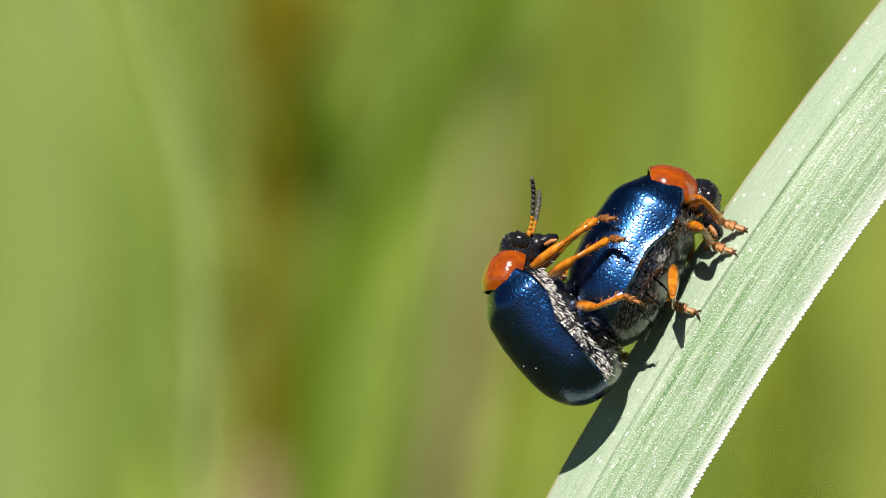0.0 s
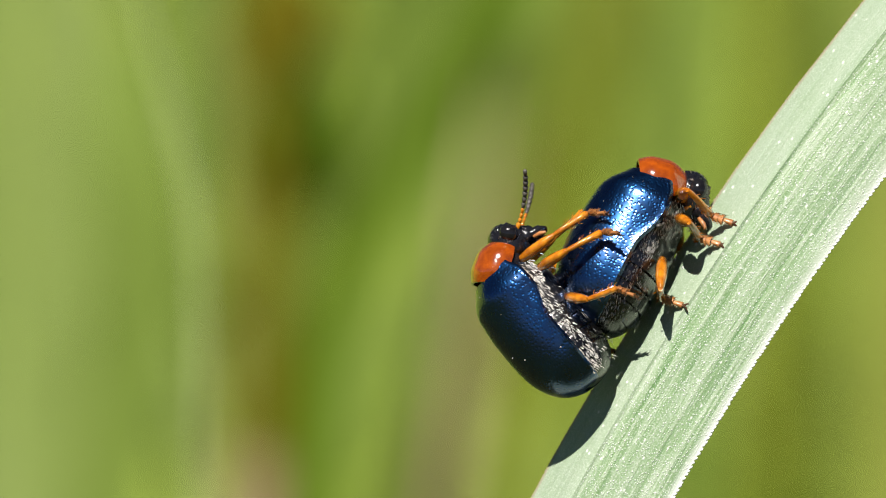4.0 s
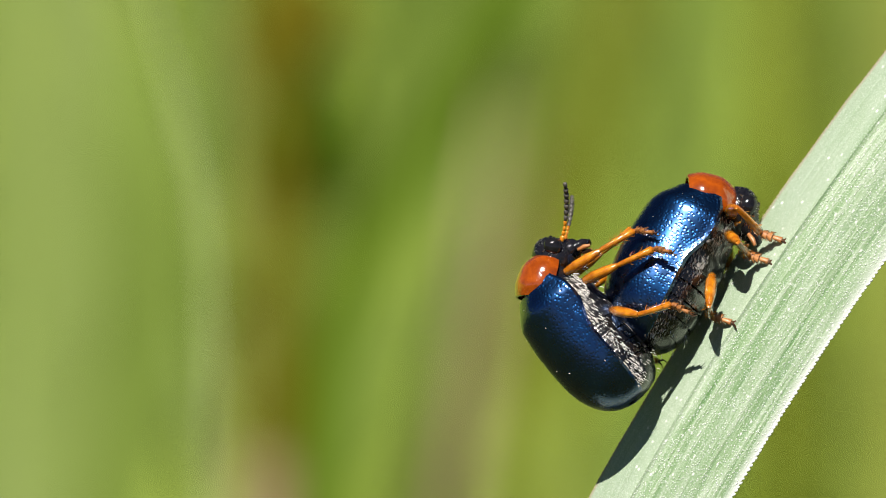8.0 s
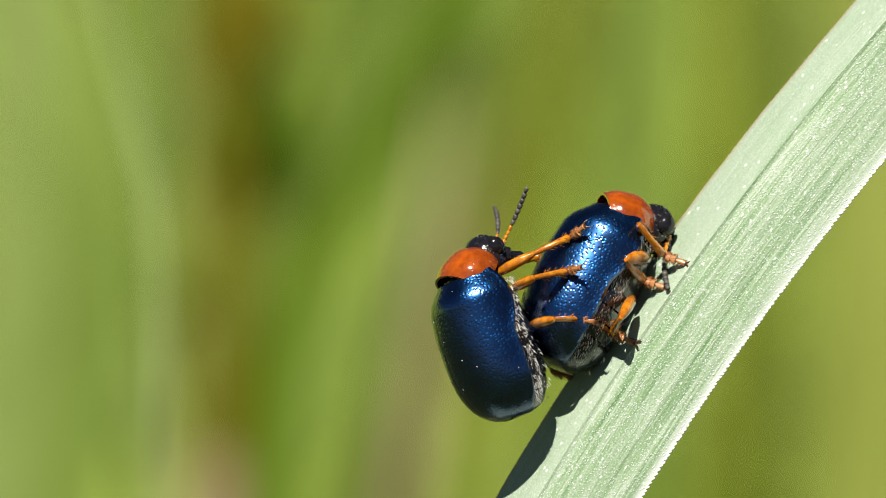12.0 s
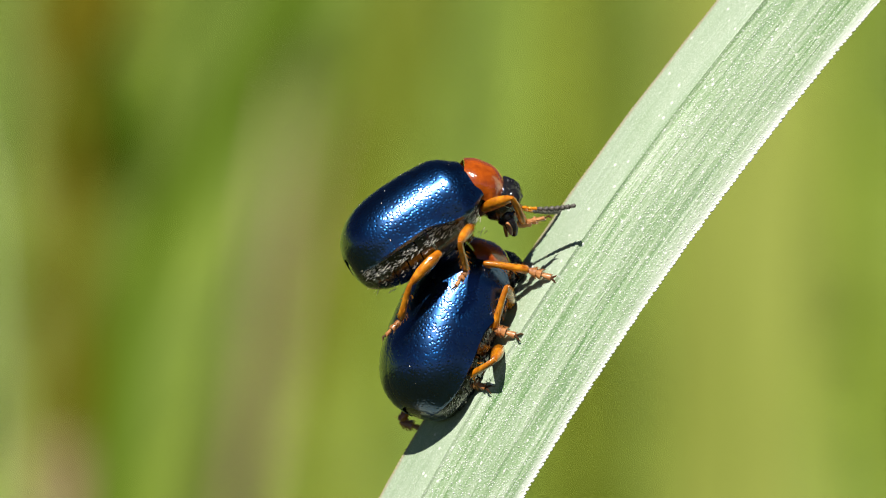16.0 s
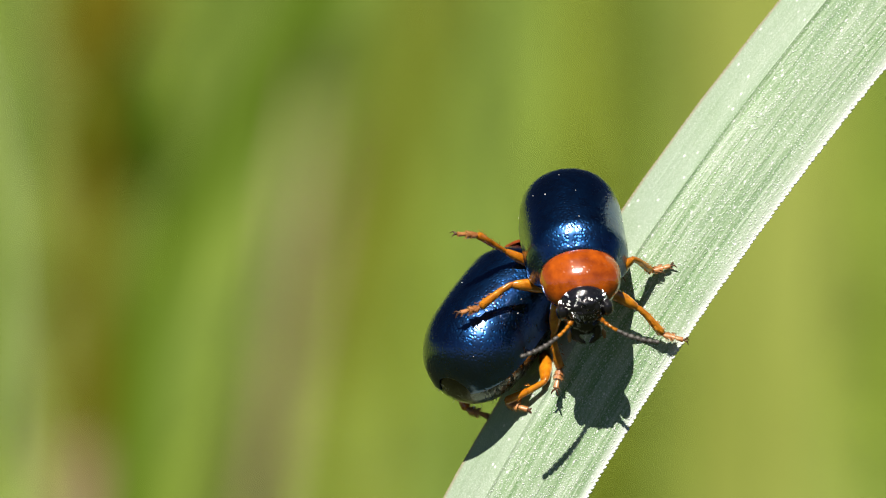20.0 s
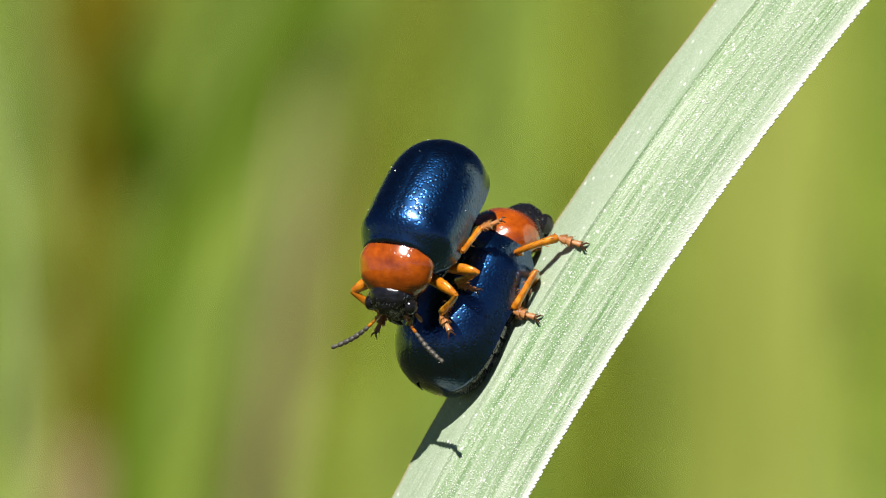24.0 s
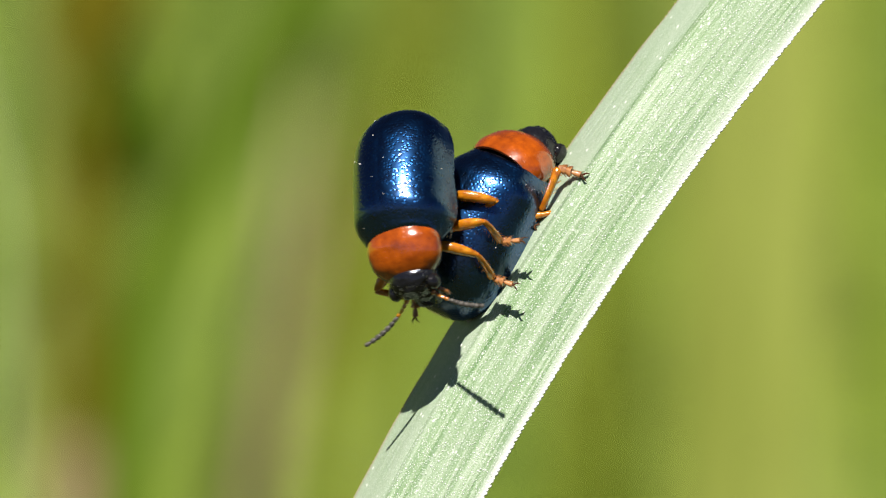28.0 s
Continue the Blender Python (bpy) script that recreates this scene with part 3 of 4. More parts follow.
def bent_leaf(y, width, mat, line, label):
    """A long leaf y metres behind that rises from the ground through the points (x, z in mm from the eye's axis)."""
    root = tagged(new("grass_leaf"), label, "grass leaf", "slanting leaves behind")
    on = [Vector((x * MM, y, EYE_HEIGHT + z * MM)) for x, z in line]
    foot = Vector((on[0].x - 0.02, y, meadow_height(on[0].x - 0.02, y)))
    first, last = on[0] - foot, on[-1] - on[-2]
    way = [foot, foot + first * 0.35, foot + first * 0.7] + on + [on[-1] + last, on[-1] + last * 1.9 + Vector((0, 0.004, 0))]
    bm = bmesh.new()
    rings = []
    for i, p in enumerate(way):
        d = (way[min(i + 1, len(way) - 1)] - way[max(i - 1, 0)]).normalized()
        side = d.cross(Vector((0, 1, 0))).normalized() * width * MM * 0.5 * (0.15 if i == len(way) - 1 else 1.0)
        back = Vector((0, 0.2 * width * MM, 0))
        rings.append([p - side, p + back, p + side, p + back * 1.5])
    skin(bm, rings)
    part("leaf", bm, mat, root, "", 1.0)
    bm = bmesh.new()
    tube(bm, [foot, foot + first * 0.15, foot + first * 0.3], [0.0016, 0.0014, 0.0008], 8)
    part("sheath", bm, mat, root, "", 1.0)


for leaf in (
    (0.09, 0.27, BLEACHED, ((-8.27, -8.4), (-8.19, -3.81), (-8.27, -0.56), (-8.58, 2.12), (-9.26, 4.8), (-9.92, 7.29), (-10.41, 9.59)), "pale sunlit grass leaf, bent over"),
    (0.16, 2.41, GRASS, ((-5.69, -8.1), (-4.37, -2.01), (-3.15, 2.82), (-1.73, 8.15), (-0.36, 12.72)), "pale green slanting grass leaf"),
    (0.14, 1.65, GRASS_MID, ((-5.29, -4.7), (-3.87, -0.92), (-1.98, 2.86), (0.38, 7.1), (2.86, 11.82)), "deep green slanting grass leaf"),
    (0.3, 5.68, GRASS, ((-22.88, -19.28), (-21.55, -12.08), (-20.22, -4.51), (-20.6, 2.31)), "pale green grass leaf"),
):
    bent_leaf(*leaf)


def make_stalk():
    """A thick brownish seed stalk with knots and a rosy foot."""
    root = tagged(new("seed_stalk"), "thick brown-olive seed stalk with dark knots", "plant stalk")
    x, y = -0.0147, 0.400
    h0 = meadow_height(x, y)

    def at(z, off=0.0):
        return (x + off + 0.10 * (EYE_HEIGHT - z) * -0.25, y, z)
    bm = bmesh.new()
    tube(bm, [at(h0), at(h0 + 0.10), at(EYE_HEIGHT - 0.0175)], [0.0038, 0.0038, 0.0030], 10)
    part("stalk_foot", bm, ROSY, root, "rosy brown stalk foot", 1.0)
    bm = bmesh.new()
    tube(bm, [at(EYE_HEIGHT - 0.018), at(EYE_HEIGHT), at(EYE_HEIGHT + 0.10)], [0.0024, 0.0022, 0.0028], 10)
    part("stalk_top", bm, BROWN, root, "brown stalk", 1.0)
    for z, r, off, mat in ((0.00917, 0.00412, 0.00328, GRASS_DARK),
                           (0.00707, 0.00271, 0.00726, GRASS_MID),
                           (0.008, 0.00234, -0.00186, GRASS_DARK),
                           (0.01642, 0.00351, -0.0007, BROWN),
                           (0.01923, 0.00257, 0.00352, BROWN),
                           (0.00051, 0.00257, 1e-05, BROWN),
                           (-0.00557, 0.00271, 1e-05, BROWN),
                           (-0.01329, 0.00262, 0.00422, GRASS_DARK),
                           (-0.00276, 0.00211, -0.00327, GRASS)):
        bm = bmesh.new()
        c = at(EYE_HEIGHT + z, off)
        ball(bm, c, r, (0.8, 0.8, 1.5), 12, 8)
        part("seed_knot", bm, mat, root, "dark seed knot", 1.0)
    return root


make_stalk()


def make_turf():
    """Short grass on the bank, nobody could count it."""
    rng = random.Random(11)
    for mat, count, name in ((GRASS, 1500, "turf_grass"), (GRASS_PALE, 500, "turf_grass"), (GRASS_DARK, 350, "turf_grass")):
        verts, faces = [], []
        for _ in range(count):
            y = rng.uniform(0.8, 2.2)
            x = rng.uniform(-0.35, 0.35)
            z = meadow_height(x, y)
            h, w, lean = rng.uniform(0.04, 0.12), rng.uniform(0.0015, 0.003), rng.uniform(-0.03, 0.03)
            b = len(verts)
            verts += [(x - w, y, z), (x + w, y, z), (x + lean * 0.5 + w * 0.7, y - 0.006, z + h * 0.6), (x + lean * 0.5 - w * 0.7, y - 0.006, z + h * 0.6), (x + lean, y - 0.01, z + h), (x, y + w, z)]
            faces += [(b, b + 1, b + 2, b + 3), (b + 3, b + 2, b + 4), (b + 1, b + 5, b + 2), (b + 5, b, b + 3), (b + 2, b + 5, b + 3)]
        me = bpy.data.meshes.new(name)
        me.from_pydata(verts, [], faces)
        me.materials.append(mat)
        tagged(new(name, me), "sunlit meadow grass on the bank", "grass", kind="stuff")


make_turf()


# ---- what moves ----
LEAF_ROWS = [  # seconds, x, z in mm, lean in degrees
    (0, 5.322, -2.722, 0), (0.5, 5.393, -2.722, 0), (1, 5.442, -2.722, 0), (1.5, 5.369, -2.667, 0),
    (2, 5.362, -2.633, 0), (2.5, 5.267, -2.589, 0), (4.5, 5.078, -2.556, 0), (5, 5.3, -2.622, 0),
    (5.5, 5.513, -2.667, 0), (6, 5.293, -2.633, 0), (6.5, 5.183, -2.6, 0), (7, 5.496, -2.789, 0),
    (7.5, 5.643, -2.856, 0), (8, 5.911, -2.878, 0), (8.5, 6.072, -2.789, 0.125), (9, 6.089, -2.822, 0.25),
    (9.5, 5.867, -2.778, 0.375), (10, 5.411, -2.756, 0.5), (10.5, 5.189, -2.633, 0.85), (11, 5.133, -2.7, 1.2),
    (11.5, 4.878, -2.856, 2.5), (13.5, 5.878, -3.311, -0.7), (14, 5.367, -3.622, 0), (14.5, 5.694, -3.617, 0),
    (15, 5.633, -3.644, 0), (15.5, 5.628, -3.356, 0), (16, 5.778, -3.289, 0), (16.5, 5.989, -3.172, 0),
    (17, 6.078, -3.033, 0), (17.5, 6.15, -3.056, 0), (18, 6.233, -3.078, 0), (18.5, 6.472, -3.117, 0),
    (19, 6.756, -3.211, 0), (19.5, 6.767, -3.117, 0), (20, 6.767, -3.078, 0), (20.5, 6.656, -3.053, 0),
    (21, 6.411, -2.994, 0), (21.5, 6.422, -2.958, 0), (22, 6.144, -2.844, 0), (22.5, 6.041, -2.844, 0),
    (24.5, 5.826, -2.567, -0.6), (25, 5.833, -2.378, -0.6), (25.5, 5.869, -1.865, -0.6), (26, 5.048, -1.563, -0.6),
    (26.3, 5.378, -2.413, -0.51), (26.5, 5.394, -2.294, -0.45), (27, 5.185, -2.448, -0.3), (27.5, 5.443, -2.28, -0.15),
    (28, 5.422, -2.156, 0),
]
LOWER_ROWS = [  # seconds, x, y, z in mm from the blade, heading, tilt, roll, neck
    (0, -1.644, 0.6, 2.445, 63, -13, 95, 65), (9.8, -1.644, 0.6, 2.445, 63, -13, 95, 65), (11.5, -1.533, 0.6, 2.378, 63, -13, 95, 65),
    (13.5, -1.811, 0.55, 1.344, 72, -5, 54, 60), (13.6, -2.064, 0.55, 1.318, 70, -5, 56, 60), (13.7, -2.229, 0.55, 1.269, 66, -5, 72, 60),
    (13.8, -2.549, 0.55, 1.042, 66, -28, 83, 74), (13.9, -2.18, 0.55, 1.026, 62, -28, 110, 62), (14, -2.333, 0.55, 1.233, 61, -28, 112, 62),
    (14.1, -2.415, 0.55, 1.126, 60, -28, 114, 62), (14.2, -2.464, 0.55, 0.986, 59, -28, 116, 62), (14.3, -2.446, 0.55, 1.213, 59, -28, 116, 62),
    (14.4, -2.24, 0.55, 1.262, 62, -28, 100, 56), (14.5, -2.644, 0.55, 1.333, 62, -28, 110, 56), (14.6, -2.093, 0.55, 1.289, 63, -14, 64, 66),
    (14.8, -1.98, 0.55, 1.289, 67, -14, 66, 66), (15, -2.1, 0.55, 1.356, 67, -14, 70, 66), (15.5, -2.1, 0.55, 1.089, 66, -14, 70, 66),
    (15.8, -2.184, 0.55, 1.304, 68, -14, 69, 66), (16, -1.878, 0.55, 1.278, 68, -14, 66, 66), (16.3, -2.071, 0.55, 1.102, 67, -14, 68, 66),
    (16.6, -2.073, 0.55, 1.1, 65, -14, 74, 66), (16.8, -2.12, 0.55, 1.122, 64, -14, 92, 66), (17, -2.178, 0.55, 1.1, 63, -14, 102, 66),
    (17.2, -2.162, 0.55, 1.069, 62, -26, 104, 66), (17.5, -2.222, 0.55, 1.144, 61, -26, 104, 42), (17.75, -2.367, 0.55, 1.128, 58, -26, 110, 8),
    (18, -2.422, 0.55, 1.089, 55, -30, 112, 18), (18.25, -2.361, 0.55, 1.05, 61, -26, 104, 42), (18.5, -2.344, 0.55, 1.056, 62, -13, 90, 36),
    (19, -2.211, 0.55, 1.144, 63, -13, 90, 38), (19.5, -2.056, 0.55, 1.333, 59, -16, 70, 50), (20, -2.245, 0.55, 1.334, 54, -28, 53, 55),
    (20.5, -2.422, 0.55, 1.233, 57, -24, 53, 55), (21, -2.333, 0.55, 1.144, 63, -15, 53, 36), (21.5, -2.155, 0.55, 1.1, 61, -17, 53, 36),
    (22, -2.323, 0.55, 0.8, 63, -17, 50, 36), (22.5, -2.267, 0.55, 0.744, 63, -17, 48, 36), (24.5, -1.867, 0.55, 1.222, 66, -13, 57, 31),
    (25, -1.878, 0.55, 1.2, 66, -13, 57, 31), (25.5, -2.056, 0.55, 1.456, 66, -13, 57, 31), (26, -1.844, 0.55, 1.178, 66, -13, 54, 31),
    (26.2, -2.159, 0.55, 1.674, 66, -5, 68, 36), (26.3, -2.189, 0.55, 2.122, 64, -5, 80, 36), (26.45, -2.142, 0.55, 1.975, 66, -5, 58, 36),
    (26.6, -2.033, 0.55, 1.807, 66, -5, 51, 36), (26.9, -1.277, 0.55, 1.915, 66, -5, 51, 36), (27.3, -1.768, 0.55, 1.948, 66, -5, 51, 36),
    (27.7, -1.364, 0.55, 1.913, 64, -5, 40, 36), (28, -1.244, 0.55, 2.055, 63, -5, 38, 36),
]
UPPER_ROWS = [
    (0, -3.123, 0.1, 0.966, 131, -9, 89, 50), (4, -3.123, 0.1, 0.966, 131, -9, 89, 50), (4.9, -3.185, 0.1, 0.864, 132, -9, 89, 50),
    (6.4, -3.209, 0.1, 0.84, 132, -9, 89, 50), (7.5, -3.145, 0.1, 0.977, 131, -9, 89, 50), (8, -3.229, 0.1, 1.019, 131, -9, 89, 50),
    (9, -3.225, 0.1, 1.028, 131, -9, 89, 50), (9.5, -3.145, 0.1, 0.977, 131, -9, 89, 50), (9.8, -3.409, 0.1, 0.932, 129, -9, 89, 48),
    (10.1, -3.222, 0.1, 0.754, 125, -9, 89, 48), (10.4, -3.478, 0.1, 0.592, 120, -9, 89, 48), (11, -3.466, 0.1, 0.612, 116, -9, 89, 48),
    (11.5, -3.378, 0.1, 0.634, 116, -9, 87, 48), (13.5, -3.578, -0.7, 1.789, 97, 0, 10, 62), (13.6, -3.909, -0.4, 1.918, 95, -35, 60, 55),
    (13.7, -4.118, 0.2, 1.002, 82, -52, 102, 45), (13.8, -4.082, 0.8, 0.064, 75, -64, 120, 45), (13.9, -3.78, 1.2, -0.318, 65, -66, 127, 45),
    (14, -3.467, 1.4, -0.189, 62, -68, 130, 45), (14.1, -3.449, 1.6, -0.129, 62, -66, 135, 45), (14.2, -3.509, 1.7, 0.009, 62, -60, 140, 45),
    (14.3, -3.28, 1.6, 0.658, 65, -48, 140, 45), (14.4, -3.807, 1, 1.218, 65, -42, 100, 45), (14.5, -3.711, 0.9, 2.044, 60, -25, 85, 45),
    (14.6, -3.449, 0.1, 3.133, 54, -8, 92, 64), (14.8, -3.502, 0, 2.655, 66, -10, 110, 64), (15, -3.822, 0, 2.455, 70, -10, 110, 64),
    (15.2, -3.853, 0, 2.206, 68, -10, 112, 64), (15.5, -3.733, 0, 1.877, 66, -10, 120, 64), (15.8, -3.351, 0, 2.582, 58, -8, 100, 48),
    (16, -2.533, -0.1, 3.489, 35, -5, 90, 47), (16.3, -2.804, -0.1, 3.38, 32, -5, 92, 47), (16.6, -3.407, -0.1, 3.044, 40, -5, 104, 47),
    (16.8, -3.553, 0.1, 2.778, 46, -12, 106, 48), (17, -3.822, 0.8, 0.8, 58, -65, 123, 45), (17.2, -3.618, 1.2, -0.164, 60, -55, 113, 45),
    (17.5, -3.233, 1.6, -0.533, 62, -55, 113, 45), (17.75, -2.756, 2.2, -0.128, 62, -45, 100, 45), (18, -2.2, 2.3, 1.311, 48, -15, 98, 30),
    (18.25, -2.628, 1.2, 2.694, 42, 0, 122, 40), (18.5, -1.967, 0.6, 3.633, 25, 0, 106, 35), (18.75, -1.672, 0.2, 3.822, 18, 5, 88, 30),
    (19, -0.8, -0.2, 3.944, -4, 22, 45, 14), (19.25, -0.194, -0.6, 3.75, -32, 25, 15, 10), (19.5, -0.278, -0.2, 2.9, -82, 48, 3, 12),
    (20, -0.722, -0.2, 3.222, -84, 56, 0, 12), (20.5, -0.733, -0.2, 3.367, -80, 54, 0, 8), (21, -1.31, 0.05, 3.532, -115, 71, -3, 9),
    (21.5, -1.31, 0.05, 3.655, -115, 71, -3, 9), (22, -1.789, -0.3, 3.289, -110, 52, -3, 22), (22.5, -1.711, -0.3, 3.311, -110, 52, -3, 22),
    (24.5, -2.966, -0.5, 3.2, -120, 28, -45, 33), (25, -2.933, -0.5, 3.189, -120, 28, -45, 33), (25.5, -3.044, -0.5, 3.222, -118, 28, -45, 33),
    (26, -2.789, -0.5, 3.166, -112, 28, -40, 33), (26.2, -3.159, -0.8, 3.841, -110, 15, -35, 22), (26.3, -2.944, -0.8, 4.256, -146, 4, -85, 22),
    (26.45, -2.753, -0.8, 4.253, -115, 15, -40, 22), (26.6, -2.578, -0.6, 3.962, -85, 22, 0, 22), (26.9, -1.611, -0.6, 3.26, -71, 27, 3, 22),
    (27, -1.667, -0.6, 3.445, -70, 27, 3, 22), (27.3, -1.747, -0.6, 3.371, -70, 27, 3, 22), (27.7, -2.12, -0.6, 3.402, -78, 26, -22, 22),
    (28, -2.6, -0.6, 3.156, -92, 34, -35, 22),
]

LEG_SPREAD = {  # where each foot reaches when nothing else is said (mm, before the beetle's size)
    "front": (2.05, 0.55, -1.30), "middle": (1.00, 0.75, -1.55), "hind": (-0.10, 0.80, -1.55),
}
LOWER_FEET = {  # seconds, x, y, z in mm from the blade, how firmly
    ('front', -1): [
        (0, 0.611, -0.012, 3.111, 1), (11.5, 0.589, -0.057, 3.033, 1), (13.5, -0.256, -0.116, 1.711, 1), (13.8, 0.218, 0.117, 2.664, 1),
        (14, 0.5, -0.191, 2.95, 1), (14.5, 0.45, -0.044, 2.933, 1), (14.9, 0.338, -0.014, 2.711, 1), (17, 0.156, -0.214, 2.211, 1),
        (17.6, 0.511, -0.244, 2.507, 1), (18.2, 0.371, -0.16, 2.6, 1), (18.6, 0.16, -0.049, 2.411, 1), (20, 0.233, -0.21, 2.333, 1),
        (25, 0.433, -0.239, 2.467, 1), (28, 0.9, -0.228, 3.278, 1),
    ],
    ('middle', -1): [
        (0, 0.378, -0.101, 2.678, 1), (11.5, 0.3, -0.046, 2.622, 1), (13.5, -0.978, 0.273, 0.989, 1), (14, -0.378, -0.206, 1.411, 1),
        (17, -0.511, -0.159, 1.267, 1), (20, -0.467, -0.152, 1.344, 1), (25, -0.544, -0.241, 0.944, 1), (28, -0.022, 0.086, 2.278, 1),
    ],
    ('hind', -1): [
        (0, -0.367, -0.16, 1.489, 1), (11.5, -0.422, -0.144, 1.422, 1), (13.5, -1.089, -0.232, 0.211, 1), (14, -0.911, -0.239, 0.4, 1),
        (17, -1.122, -0.197, 0.244, 1), (17.9, -1.1, -0.205, 0.34, 1), (18.5, -1.16, -0.2, 0.27, 1),
        (19, -1.426, -0.098, -0.133, 1), (20, -1.578, -0.048, -0.322, 1), (22.5, -1.422, -0.231, -0.311, 1), (24, -1.939, 0.7, 0.036, 1),
        (25, -2.122, 0.7, -0.111, 1), (28, -1.633, 0.7, 0.833, 1),
    ],
    ('hind', 1): [
        (0, -1.478, 1.2, 0.511, 1), (10.2, -2.078, 1, 0.551, 1), (11.5, -1.811, 1, 0.478, 1), (14, -1.411, 1.2, -0.144, 1),
        (14.6, -2.427, 1.4, -0.4, 1), (15, -2.378, 1.4, -0.533, 1), (17, -2.433, 1.4, -0.956, 1), (18.2, -2.573, 1.4, -0.978, 1),
        (20, -2.3, 1.2, -0.489, 1), (25, -1.789, 1.2, -0.556, 0), (28, -1.3, 1.2, -0.833, 0),
    ],
    ('front', 1): [
        (0, 0.45, 0.6, 2.6, 1), (11.5, 0.45, 0.6, 2.6, 1), (13.5, -0.256, -0.116, 1.711, 0), (28, -0.256, -0.116, 1.711, 0),
    ],
    ('middle', 1): [
        (0, -0.533, 1.2, 2.344, 1), (11.5, -0.589, 1.2, 2.278, 1), (13.5, -0.256, -0.116, 1.711, 0), (28, -0.256, -0.116, 1.711, 0),
    ],
}
